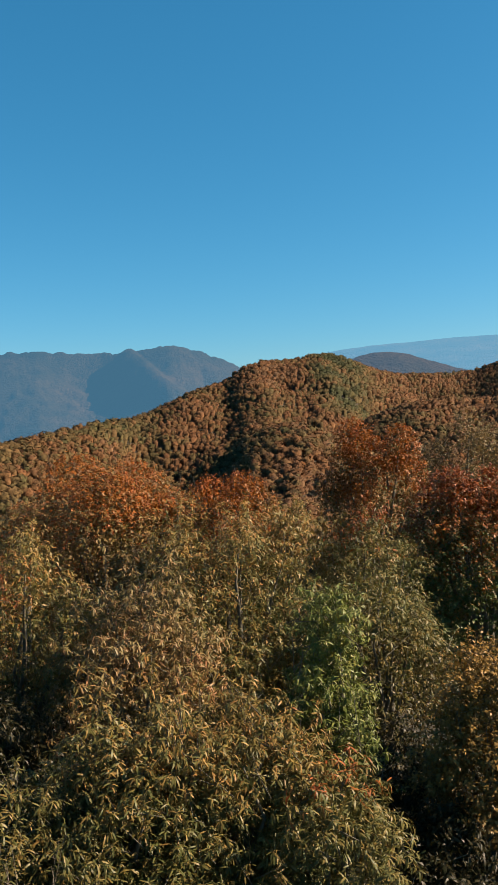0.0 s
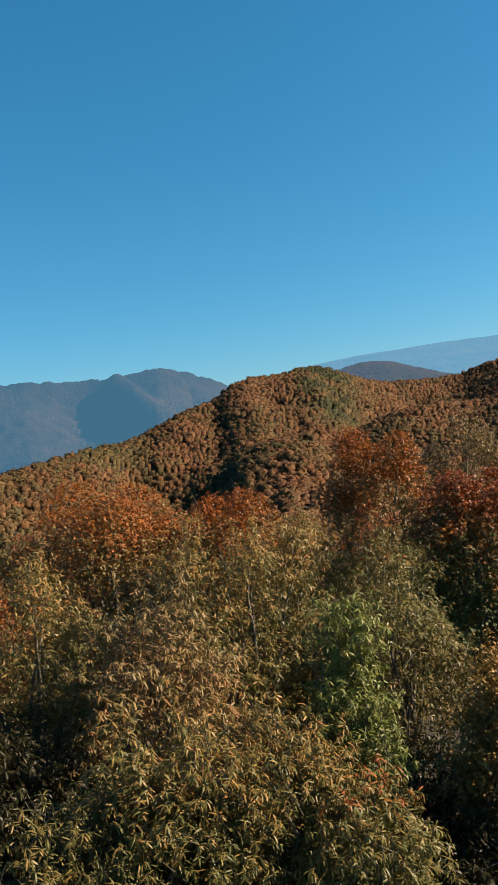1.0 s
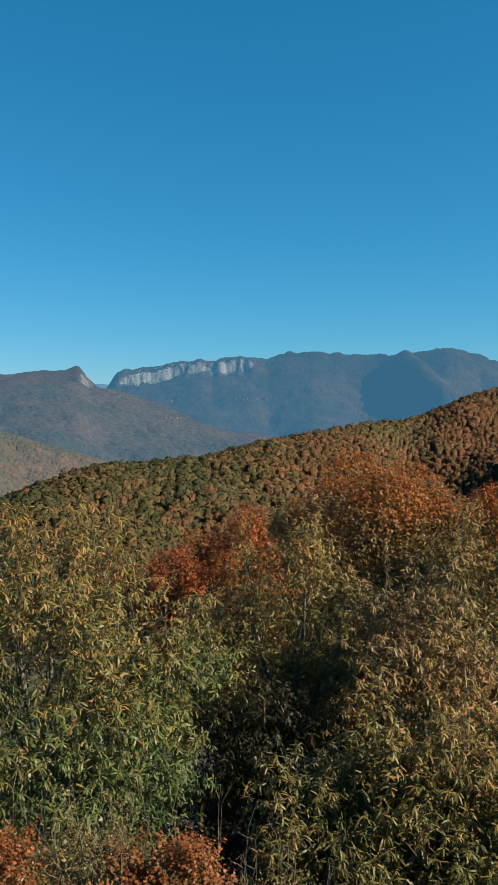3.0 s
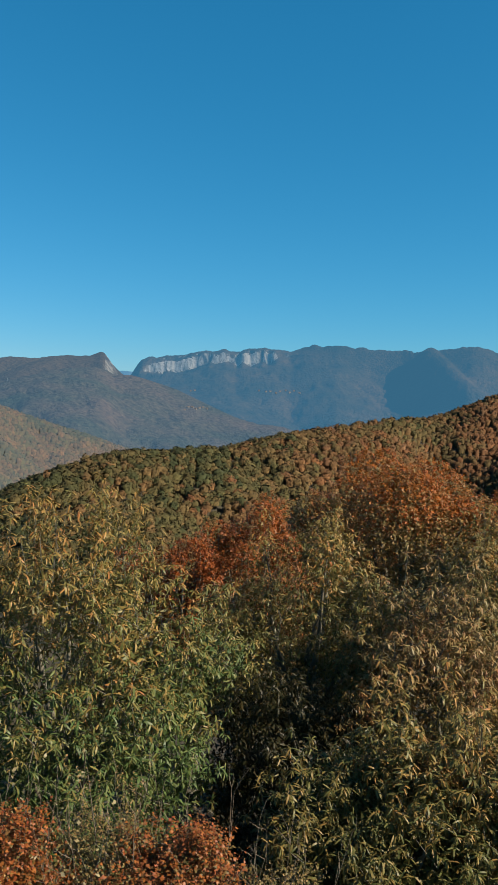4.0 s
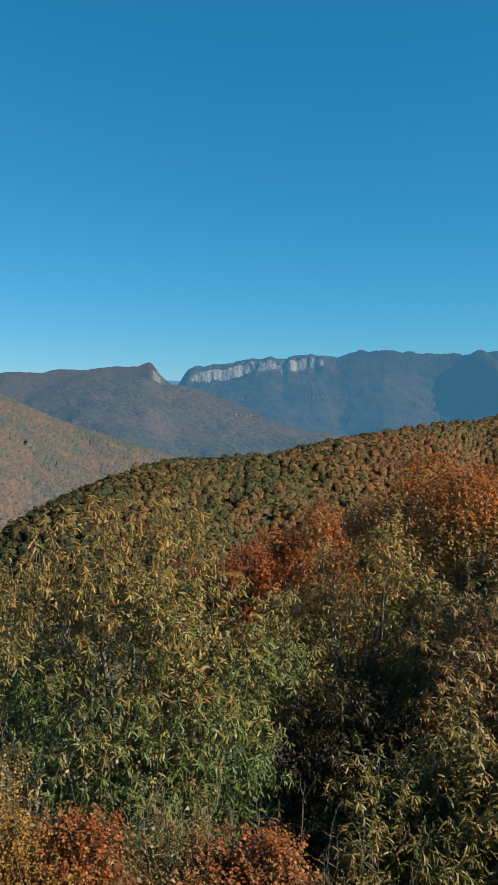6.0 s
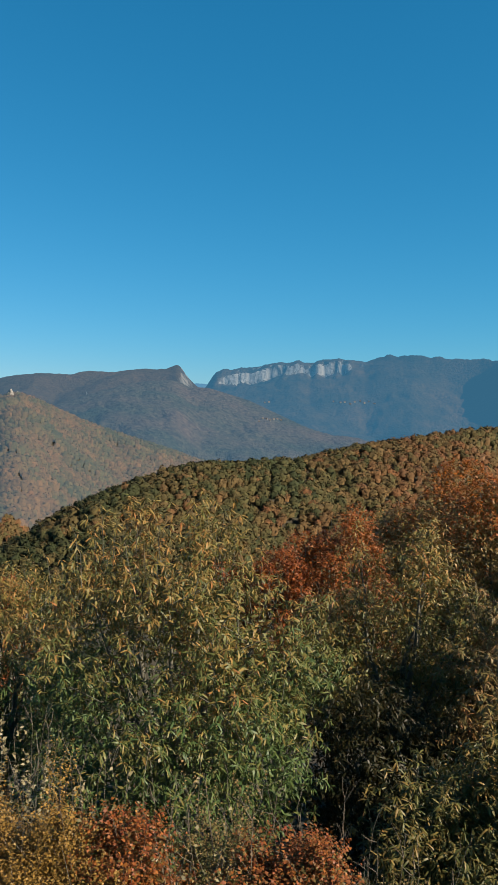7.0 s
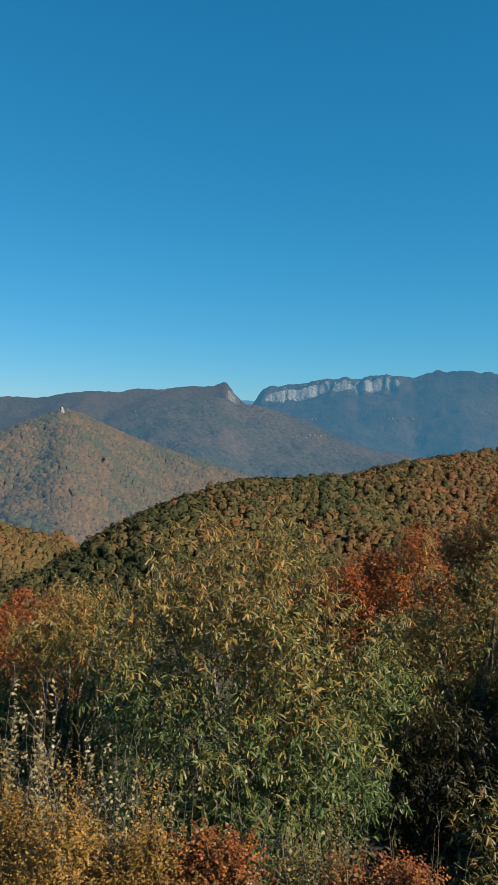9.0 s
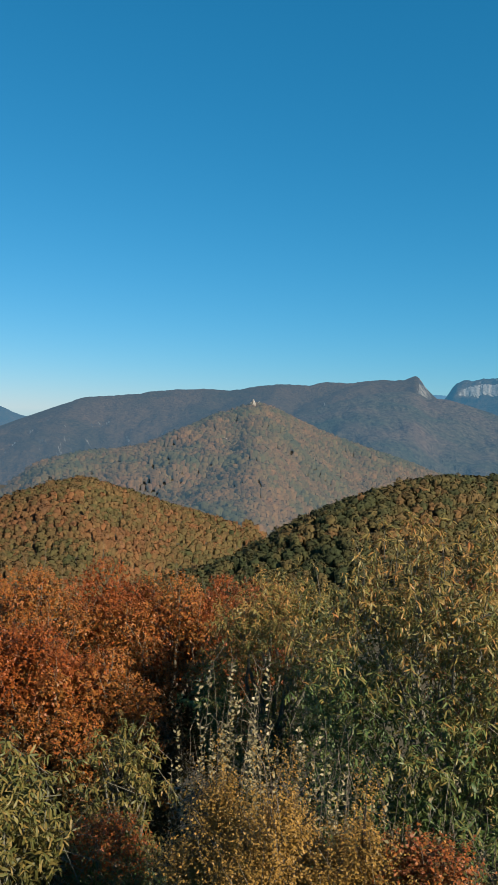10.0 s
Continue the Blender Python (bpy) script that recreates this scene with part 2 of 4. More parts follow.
def tube(points, radii, sides=6):
    """Corners and faces of a tapered round stick along points."""
    points = np.asarray(points, float)
    way = unit(np.gradient(points, axis=0))
    side = unit(np.cross(way, (0.31, 0.95, 0.1)))
    up = np.cross(way, side)
    a = np.linspace(0, 2 * math.pi, sides, endpoint=False)
    ring = side[:, None] * np.cos(a)[None, :, None] + up[:, None] * np.sin(a)[None, :, None]
    verts = (points[:, None] + ring * np.asarray(radii, float)[:, None, None]).reshape(-1, 3)
    faces = [(i * sides + j, i * sides + (j + 1) % sides, (i + 1) * sides + (j + 1) % sides, (i + 1) * sides + j)
             for i in range(len(points) - 1) for j in range(sides)]
    return verts, np.array(faces)


def joined(pieces):
    verts, faces, start = [], [], 0
    for v, f in pieces:
        verts.append(v)
        faces.append(f + start)
        start += len(v)
    return np.concatenate(verts), np.concatenate(faces)


# ---------------------------------------------------------------- the lie of the land
def eased(x, xs, ys, span=0.5):
    """A smooth line through a few heights."""
    x = np.asarray(x, float)
    return np.mean([np.interp(x + d * span, xs, ys) for d in (-1, -0.5, 0.0, 0.5, 1)], axis=0)


class Ridge:
    """A wooded ridge: its crest's bearing, distance and height over the eye as an angle; the fall before and behind it."""

    def __init__(self, bearing, reach, rise, front, back, rounding, trees=0.0, span=0.5, rough=3.2):
        self.bearing, self.reach, self.rise = bearing, reach, rise
        self.front, self.back, self.rounding, self.trees, self.span, self.rough = front, back, rounding, trees, span, rough

    def crest(self, az):
        far = eased(az, self.bearing, self.reach, self.span)
        return far, EYE + far * np.tan(np.radians(eased(az, self.bearing, self.rise, self.span))) - self.trees

    def height(self, az, r):
        far, top = self.crest(az)
        d = r - far
        slope = np.where(d < 0, self.front, self.back)
        return top - slope * (np.sqrt(d * d + self.rounding ** 2) - self.rounding)


HILL = Ridge([-45, -25, -22, -19, -16, -12.5, -9, -5, -1, 3, 6.5, 9.6, 13, 15.5, 17, 19.4, 20.3, 21.7, 24, 26.5, 28.3, 29.7, 31.5, 35, 36.8, 38.5, 45, 70],
             [240, 300, 315, 330, 345, 365, 385, 410, 440, 480, 520, 560, 600, 640, 660, 690, 700, 720, 750, 780, 790, 800, 820, 880, 900, 900, 880, 880],
             [-15, -10.8, -9.3, -7.5, -5.9, -4.5, -3.7, -3.45, -3.15, -2.2, -1.6, -1.0, -0.8, 0.15, 0.85, 1.5, 2.1, 2.75, 2.7, 3.1, 2.6, 1.8, 1.3, 1.15, 1.25, 1.8, 2.6, 2.6],
             0.34, 0.5, 18, 5.5, 0.5, 3.6)
KNOLL = Ridge([-12, 10, 17, 19.5, 21, 22.5, 24.5, 26.5, 30, 36, 50], [360, 360, 400, 420, 425, 430, 430, 430, 430, 430, 430], [-32, -11, -7.5, -4.0, -2.5, -2.0, -1.9, -2.5, -4.2, -9, -25], 0.30, 0.15, 14, 6)
FLANK = Ridge([5, 20, 26, 29, 32, 34, 37, 40, 50], [560, 560, 560, 560, 570, 580, 600, 600, 600], [-25, -12, -4, -1.7, -0.6, -0.4, -0.5, -0.3, 0], 0.32, 0.3, 20, 7)
SPUR = Ridge([-60, -45, -39.4, -37.2, -34, -30, -26.7, -24.7, -21.8, -20.6, -17.3, -14.9, -11, -6], [900, 950, 1000, 1030, 1060, 1100, 1170, 1230, 1300, 1320, 1380, 1430, 1480, 1500],
             [-9, -8, -5.8, -3.8, -3.0, -2.5, -1.0, -0.1, 0.9, 0.6, -0.9, -1.8, -3.0, -4.5], 0.21, 0.55, 40, 6, 0.5, 7.0)
FOOT = Ridge([-60, -45, -39.4, -36.4, -33.7, -31, -27.7, -23.6, -20], [600, 620, 640, 650, 660, 670, 680, 690, 690], [-9, -7.5, -6.0, -5.0, -4.5, -5.3, -6.4, -7.4, -10], 0.33, 0.4, 16, 6)
RIDGES = (HILL, KNOLL, FLANK, SPUR, FOOT)


def fractal(x, y, size, octaves, seed):
    """Fractal noise from sums of turned sines and folds, for whole arrays at once; about -1 to 1."""
    rng = np.random.default_rng(seed)
    total, weight = np.zeros_like(np.asarray(x, float)), 1.0
    for k in range(octaves):
        layer = np.zeros_like(total)
        for _ in range(5):
            a, p, q = rng.uniform(0, 6.283, 3)
            u = (x * math.cos(a) + y * math.sin(a)) / size
            w = (-x * math.sin(a) + y * math.cos(a)) / size
            layer += np.sin(6.283 * u * rng.uniform(0.7, 1.3) + p + 1.3 * np.sin(6.283 * w * rng.uniform(0.5, 0.9) + q))
        total += weight * layer / 3
        weight, size = weight * 0.5, size * 0.47
    return total


def land(az, r):
    """The ground's height at a bearing in degrees and a distance."""
    x, y = r * np.sin(np.radians(az)), r * np.cos(np.radians(az))
    near = -0.05 * np.minimum(r, 6) - 0.36 * np.clip(r - 6, 0, 24) - 0.55 * np.clip(r - 30, 0, 1e5)
    h = np.maximum(near, -80 - 0.12 * np.clip(r - 180, 0, 900))
    for ridge in RIDGES:
        hr = ridge.height(az, r)
        d = np.abs(r - ridge.crest(az)[0])
        hr = hr + np.minimum(d / 60, 1) * ridge.rough * fractal(x, y, 130, 3, 5)
        if ridge is HILL:
            hr = hr - 19 * np.exp(-((az - 16.3) / 2.6) ** 2) * np.exp(-((r - 445) / 62) ** 2)
            hr = hr + np.clip(d / 70, 0, 1) * np.clip((r - 450) / 80, 0, 1) * 1.7 * fractal(az * 12, r * 0.12, 36, 2, 33)
        if ridge is SPUR:
            hr = hr - np.minimum(d / 90, 1) * (13 * np.abs(fractal(x, y * 0.6, 300, 2, 15)) - 4)
        h = np.where(hr > h, hr, h)
    return h + np.clip((r - 4) / 30, 0, 1) * 0.35 * fractal(x, y, 22, 2, 7)


def ground_at(x, y):
    return float(land(np.degrees(np.arctan2(x, y)), np.hypot(x, y)))


fine = np.arange(-46, 46.01, 0.5)
coarse = np.arange(52, 310, 6.0)
bearings = np.concatenate([fine, coarse])
radii = np.concatenate([[0.0005], np.arange(1.5, 40, 1.5), np.arange(40, 240, 10), np.arange(240, 960, 7), np.arange(960, 1500, 12), np.arange(1500, 2200, 50), [2600, 3200, 4000, 4900]])
AZ, RR = np.meshgrid(bearings, radii)
HH = land(np.where(AZ > 180, AZ - 360, AZ), RR)
outside = np.clip((np.abs(((AZ + 180) % 360) - 180) - 46) / 30, 0, 1)
HH = HH * (1 - outside) + outside * (-0.05 * np.minimum(RR, 10) - 0.1 * np.clip(RR - 10, 0, 600))
HH = HH - 1.5 * np.clip((RR - 230) / 30, 0, 1)
HH = np.where(RR > 1500, np.minimum(HH, -190), HH)
verts = np.stack([RR * np.sin(np.radians(AZ)), RR * np.cos(np.radians(AZ)), HH], -1)
rows_n, cols_n = AZ.shape
i, j = np.meshgrid(np.arange(rows_n - 1), np.arange(cols_n), indexing="ij")
k = (j + 1) % cols_n
faces = np.stack([i * cols_n + j, i * cols_n + k, (i + 1) * cols_n + k, (i + 1) * cols_n + j], -1).reshape(-1, 4)[:, ::-1]
ground = mesh_part("ground", np_mesh("ground", verts, faces, True), ground_material())
tagged(ground, "hilly woodland ground covered with brown leaf litter", "ground", kind="structure")


# ---------------------------------------------------------------- far mountains
def mountains(name, label, material, ridge, drop, step, seed, relief, cliff=None, bumps=3.0, spurs=(), bowl=None):
    """A far range: its crest with small humps, and slopes cut by gullies. cliff: bearings between which the crest breaks off in a rock wall, and its height."""
    az = np.arange(ridge.bearing[0], ridge.bearing[-1], step)
    far, top = ridge.crest(az)
    x, y = far * np.sin(np.radians(az)), far * np.cos(np.radians(az))
    humps = bumps * fractal(x, y, 190, 3, seed) + 0.4 * bumps * fractal(x, y, 37, 2, seed + 9)
    down = np.concatenate([-np.linspace(250, 20, 8), [0.0], np.linspace(8, 160, 36), np.linspace(180, drop, 46)])
    d, a = np.meshgrid(down, az, indexing="ij")
    f, t = np.broadcast_to(far, d.shape), top[None] + humps[None] * np.exp(-np.abs(d) / 45)
    r = f - d
    px, py = r * np.sin(np.radians(a)), r * np.cos(np.radians(a))
    h = np.where(d < 0, t + d * ridge.back, t - ridge.front * (np.sqrt(d * d + ridge.rounding ** 2) - ridge.rounding))
    if bowl:
        at, half, deep = bowl
        h = h - deep * np.exp(-((a - at) / half) ** 2) * np.clip((d - 25) / 160, 0, 1) * np.clip((1100 - d) / 500, 0, 1)
    for (a0, r0, e0), (a1, r1, e1), fall in spurs:
        p0 = np.array([r0 * math.sin(radians(a0)), r0 * math.cos(radians(a0))])
        p1 = np.array([r1 * math.sin(radians(a1)), r1 * math.cos(radians(a1))])
        z0, z1 = EYE + r0 * math.tan(radians(e0)), EYE + r1 * math.tan(radians(e1))
        run = p1 - p0
        s = np.clip(((px - p0[0]) * run[0] + (py - p0[1]) * run[1]) / (run @ run), 0, 1.0)
        off = np.hypot(px - p0[0] - s * run[0], py - p0[1] - s * run[1])
        arm = z0 + s * (z1 - z0) - fall * (np.sqrt(off * off + 900) - 30)
        h = np.where((d > 0) & (arm > h), arm, h)
    if cliff:
        a0, a1, tall = cliff
        there = np.clip((a - a0) / 0.6, 0, 1) * np.clip((a1 - a) / 2.5, 0, 1)
        there = there * np.clip(0.95 + 0.35 * fractal(px, py * 0, 420, 2, seed + 5), 0.25, 1)
        jag = 34 * (1 - 2 * np.abs(fractal(px, py * 0, 190, 2, seed + 1))) + 6 * fractal(px, py * 0, 45, 2, seed + 8)
        edge = 84 + 22 * fractal(px, py * 0, 330, 2, seed + 4) + jag * 0.6
        h = h - tall * there * np.clip((d - edge) / 16, 0, 1) * (1 + 0.15 * fractal(px, py * 0, 200, 3, seed + 2)) * np.exp(-np.clip(d - 150, 0, None) / 220)
        wall = there * np.clip((d - 40) / 30, 0, 1) * np.clip((190 - d) / 60, 0, 1)
        r = r + wall * jag
        px, py = r * np.sin(np.radians(a)), r * np.cos(np.radians(a))
    gully = fractal(px + 0.3 * py, 0.7 * py, relief * 16, 5, seed + 3)
    h = h - np.clip(d / 260, 0, 1) * relief * (np.sqrt(gully * gully + 0.08) - 0.5)
    h[-1] = h[-2] - 220
    n, m = d.shape
    i, j = np.meshgrid(np.arange(n - 1), np.arange(m - 1), indexing="ij")
    quads = np.stack([i * m + j, i * m + j + 1, (i + 1) * m + j + 1, (i + 1) * m + j], -1).reshape(-1, 4)
    ob = mesh_part(name, np_mesh(name, np.stack([px, py, h], -1), quads, True), material)
    tagged(ob, label, "mountain", kind="structure")
    return np.stack([px, py, h], -1)


TABLE = Ridge([-14, -10, -8.6, -8.2, -7.7, -7.1, -4.3, -1.8, -1, -0.2, 1.8, 3, 4, 6.2, 8.5, 10.8, 12.7, 13.8, 15.5, 16.3, 17.6, 18.8, 20, 22, 26],
              [4300] * 13 + [4200, 4150, 4100, 4000, 3950, 3900, 3900, 3900, 3900, 3900, 3900, 3900],
              [0.2, 0.8, 1.3, 1.8, 2.45, 2.72, 3.14, 3.47, 3.24, 3.56, 3.64, 3.48, 3.79, 3.94, 3.72, 3.55, 3.62, 3.85, 4.0, 3.92, 3.5, 2.95, 2.4, 1.6, 0.0], 0.36, 0.3, 20, 0, 0.15)
PEAK = Ridge([-46, -43, -39.5, -38.2, -36.9, -34.2, -30.7, -25.9, -23.5, -19.9, -19.1, -17, -15, -13.9, -11.9, -11.1, -10.45, -10.1, -9.7, -9.2, -8, -5],
             [3000] * 17 + [3000, 3000, 3000, 3000, 3000],
             [-4.2, -3.0, -1.6, -1.0, -0.45, 0.80, 1.19, 1.75, 1.66, 2.25, 2.15, 2.41, 2.38, 2.62, 2.70, 2.75, 3.08, 2.72, 2.1, 1.6, 1.0, -0.5], 0.34, 0.4, 18, 0, 0.15)
APRON = Ridge([-22, -18, -15, -12.5, -10.5, -9, -6, -3, 1, 6, 12], [2300, 2400, 2500, 2600, 2650, 2650, 2600, 2500, 2400, 2350, 2300], [-1.0, 0.3, 1.4, 1.9, 1.9, 1.1, 0.2, -0.8, -1.8, -2.6, -3.4], 0.22, 0.4, 60)
RIGHT_FAR = Ridge([22, 25, 27.2, 30, 33, 35.4, 38.4, 46], [4700] * 8, [2.0, 2.7, 3.0, 3.24, 3.34, 3.44, 3.42, 3.6], 0.2, 0.3, 60)
RIGHT_MID = Ridge([25, 27.5, 28.4, 29.5, 30.8, 32.1, 33.8, 36.4, 40], [2200] * 9, [0.6, 1.9, 2.35, 2.7, 2.78, 2.62, 1.95, 1.15, 0.2], 0.3, 0.3, 40)

# each range's own air colour below is its haze, painted as glow
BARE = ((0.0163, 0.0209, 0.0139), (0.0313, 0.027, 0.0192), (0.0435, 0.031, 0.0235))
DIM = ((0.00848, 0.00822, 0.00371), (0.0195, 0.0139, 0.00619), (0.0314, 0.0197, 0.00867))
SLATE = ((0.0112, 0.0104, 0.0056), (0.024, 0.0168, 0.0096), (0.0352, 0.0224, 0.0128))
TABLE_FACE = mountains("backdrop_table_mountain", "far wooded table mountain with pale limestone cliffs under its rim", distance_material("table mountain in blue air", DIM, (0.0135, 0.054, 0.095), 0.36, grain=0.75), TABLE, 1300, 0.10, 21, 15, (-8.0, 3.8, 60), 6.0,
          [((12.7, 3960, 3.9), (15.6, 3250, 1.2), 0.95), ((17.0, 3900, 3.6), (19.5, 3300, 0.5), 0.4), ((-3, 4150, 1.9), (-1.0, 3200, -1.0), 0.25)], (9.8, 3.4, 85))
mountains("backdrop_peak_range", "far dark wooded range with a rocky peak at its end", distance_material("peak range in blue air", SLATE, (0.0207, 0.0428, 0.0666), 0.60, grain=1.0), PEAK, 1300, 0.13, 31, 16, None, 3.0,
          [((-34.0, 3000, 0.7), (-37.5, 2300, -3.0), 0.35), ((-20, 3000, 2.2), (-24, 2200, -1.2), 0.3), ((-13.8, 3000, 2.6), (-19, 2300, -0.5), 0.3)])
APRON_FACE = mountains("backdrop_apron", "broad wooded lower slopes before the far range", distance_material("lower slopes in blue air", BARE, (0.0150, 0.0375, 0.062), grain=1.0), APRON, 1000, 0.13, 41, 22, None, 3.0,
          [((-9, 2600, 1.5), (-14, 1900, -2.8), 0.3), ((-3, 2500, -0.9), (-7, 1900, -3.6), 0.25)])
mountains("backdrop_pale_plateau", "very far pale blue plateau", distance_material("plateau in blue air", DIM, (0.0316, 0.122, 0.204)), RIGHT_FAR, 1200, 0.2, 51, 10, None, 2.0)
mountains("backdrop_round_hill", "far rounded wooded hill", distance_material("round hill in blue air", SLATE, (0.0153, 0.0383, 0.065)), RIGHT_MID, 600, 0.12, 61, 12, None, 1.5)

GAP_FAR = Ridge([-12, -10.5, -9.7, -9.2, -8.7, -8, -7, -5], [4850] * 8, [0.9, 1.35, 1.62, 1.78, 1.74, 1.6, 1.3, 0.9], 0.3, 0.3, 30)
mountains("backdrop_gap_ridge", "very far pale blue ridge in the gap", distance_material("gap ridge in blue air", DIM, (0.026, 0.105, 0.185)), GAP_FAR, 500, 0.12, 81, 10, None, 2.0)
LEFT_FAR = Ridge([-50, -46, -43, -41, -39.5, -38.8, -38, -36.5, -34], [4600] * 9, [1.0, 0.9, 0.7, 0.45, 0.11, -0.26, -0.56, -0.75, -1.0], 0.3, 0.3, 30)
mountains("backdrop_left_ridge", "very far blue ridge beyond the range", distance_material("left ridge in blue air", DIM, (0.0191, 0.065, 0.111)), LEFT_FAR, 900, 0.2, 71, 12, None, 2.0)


# ---------------------------------------------------------------- woods on the hills
def ground_xy(x, y):
    return land(np.degrees(np.arctan2(x, y)), np.hypot(x, y))


def crown_shape(detail, tufts, seed):
    """One far tree crown, 1 m in radius: billows of leaf sprays round a closed heart. detail 0 is the plainest heart."""
    rng = np.random.default_rng(seed)
    count = 7 if detail else 4
    mid, big = [np.array([0, 0, 0.05])], [0.70]
    for k in range(count):
        a, e = k * 2.399 + rng.uniform(-0.5, 0.5), rng.uniform(-0.1, 0.95)
        mid.append(np.array([math.cos(a) * math.sqrt(1 - e * e), math.sin(a) * math.sqrt(1 - e * e), e]) * rng.uniform(0.45, 0.66))
        big.append(rng.uniform(0.30, 0.48))
    mid, big = np.array(mid), np.array(big)
    bm = bmesh.new()
    if detail:
        bmesh.ops.create_icosphere(bm, subdivisions=detail, radius=1)
    else:
        bmesh.ops.create_uvsphere(bm, u_segments=6, v_segments=4, radius=1)
    bmesh.ops.delete(bm, geom=[v for v in bm.verts if v.co.z < -0.75], context="VERTS")
    bmesh.ops.triangulate(bm, faces=bm.faces)
    bm.verts.index_update()
    way = unit(np.array([v.co for v in bm.verts]))
    tri = np.array([[v.index for v in f.verts] for f in bm.faces])
    bm.free()
    # the heart follows the billows a little inside them
    dot = way @ mid.T
    root = dot * dot - ((mid ** 2).sum(1) - big ** 2)[None]
    out = np.where(root > 0, dot + np.sqrt(np.maximum(root, 0)), 0.0).max(1)
    heart = way * np.maximum(out, 0.5)[:, None] * 0.93
    # its skirt of lower boughs hangs down between the neighbours
    heart[:, 2] = np.where(heart[:, 2] < 0, heart[:, 2] * (1.5 if detail else 2.4) - (0.25 if detail else 0.5), heart[:, 2])
    pick = rng.choice(len(big), tufts * 3, p=big ** 2 / (big ** 2).sum())
    d = unit(rng.normal(size=(tufts * 3, 3)) + np.array([0, 0, 0.35]))
    at = mid[pick] + d * (big[pick] * rng.uniform(0.92, 1.12, tufts * 3))[:, None]
    inside = ((((at[:, None] - mid[None]) / big[None, :, None]) ** 2).sum(2) < 0.8).any(1)
    keep = np.flatnonzero(~inside & (at[:, 2] > -0.45))[:tufts]
    at, d = at[keep], d[keep]
    face = unit(d + rng.normal(size=d.shape) * 0.38)
    side = unit(np.cross(face, rng.normal(size=d.shape)))
    up = np.cross(face, side)
    size = rng.uniform(0.12, 0.26, len(at))[:, None] * (1.0 if detail else 1.3)
    pts = np.stack([at + side * size, at - side * size * 0.6 + up * size * 0.8, at - side * size * 0.5 - up * size * 0.8], 1).reshape(-1, 3)
    verts, faces = joined([(heart, tri), (pts, np.arange(len(pts)).reshape(-1, 3))])
    round_way = np.concatenate([unit(way + np.array([0, 0, 0.1])), np.repeat(unit(d * 0.8 + face * 0.45 + unit(at) * 0.35), 3, 0)])
    return verts, faces, round_way


def woods(name, label, material, spots, shape, size, seed, turn_hue=0.0, soft=0.3, flat=1.0):
    """Many far crowns as one mesh, each with a hue of its own. soft: how far their shading follows the slope below."""
    rng = np.random.default_rng(seed)
    shapes = [crown_shape(*shape, seed * 10 + s) for s in range(7)]
    pieces, hues, ways = [], [], []
    which = rng.integers(0, len(shapes), len(spots))
    for s, (v, f, nv) in enumerate(shapes):
        at = spots[which == s]
        n = len(at)
        turn, wide = rng.uniform(0, 6.283, n), size * rng.uniform(0.65, 1.4, n)
        tall = flat * wide * rng.uniform(0.85, 1.25, n)
        c, q = np.cos(turn), np.sin(turn)
        x = (v[None, :, 0] * c[:, None] - v[None, :, 1] * q[:, None]) * wide[:, None]
        y = (v[None, :, 0] * q[:, None] + v[None, :, 1] * c[:, None]) * wide[:, None]
        z = v[None, :, 2] * tall[:, None]
        slope = np.stack([(ground_xy(at[:, 0] - 9, at[:, 1]) - ground_xy(at[:, 0] + 9, at[:, 1])) / 18, (ground_xy(at[:, 0], at[:, 1] - 9) - ground_xy(at[:, 0], at[:, 1] + 9)) / 18, np.ones(n)], -1)
        slope = np.repeat(unit(slope), len(v), 0)
        ways.append(soft * slope + np.stack([nv[None, :, 0] * c[:, None] - nv[None, :, 1] * q[:, None], nv[None, :, 0] * q[:, None] + nv[None, :, 1] * c[:, None], np.repeat(nv[None, :, 2], n, 0)], -1).reshape(-1, 3))
        pts = np.stack([x, y, z], -1) + at[:, None]
        pts[..., 2] += (flat * size * rng.uniform(0.4, 1.1, n))[:, None]
        pieces.append((pts.reshape(-1, 3), (f[None] + (np.arange(n) * len(v))[:, None, None]).reshape(-1, 3)))
        stand = 0.45 + turn_hue + 0.10 * fractal(at[:, 0], at[:, 1], 110, 2, seed) + 0.19 * np.tanh(at[:, 0] / 120)
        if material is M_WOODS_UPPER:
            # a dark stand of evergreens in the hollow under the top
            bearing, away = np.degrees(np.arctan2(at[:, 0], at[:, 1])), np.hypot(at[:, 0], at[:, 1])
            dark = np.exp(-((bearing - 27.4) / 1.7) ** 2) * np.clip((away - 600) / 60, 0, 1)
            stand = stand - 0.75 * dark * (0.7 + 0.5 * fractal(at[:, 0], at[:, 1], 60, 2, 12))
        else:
            # hue pulled dark beside the knoll, painting the shade of its hollow
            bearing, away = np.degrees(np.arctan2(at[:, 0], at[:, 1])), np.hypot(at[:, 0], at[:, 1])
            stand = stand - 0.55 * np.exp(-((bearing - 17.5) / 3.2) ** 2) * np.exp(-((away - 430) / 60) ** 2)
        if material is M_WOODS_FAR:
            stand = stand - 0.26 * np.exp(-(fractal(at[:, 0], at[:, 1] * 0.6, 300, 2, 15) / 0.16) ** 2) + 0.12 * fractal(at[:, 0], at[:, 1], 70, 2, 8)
        hues.append(np.repeat(np.clip(stand + rng.normal(size=n) * (0.15 if soft < 0.9 else 0.11), 0, 1), len(v)))
    me = np_mesh(name, *joined(pieces))
    me.attributes.new("hue", "FLOAT", "POINT").data.foreach_set("value", np.concatenate(hues).astype(np.float32))
    me.polygons.foreach_set("use_smooth", np.ones(len(me.polygons), bool))
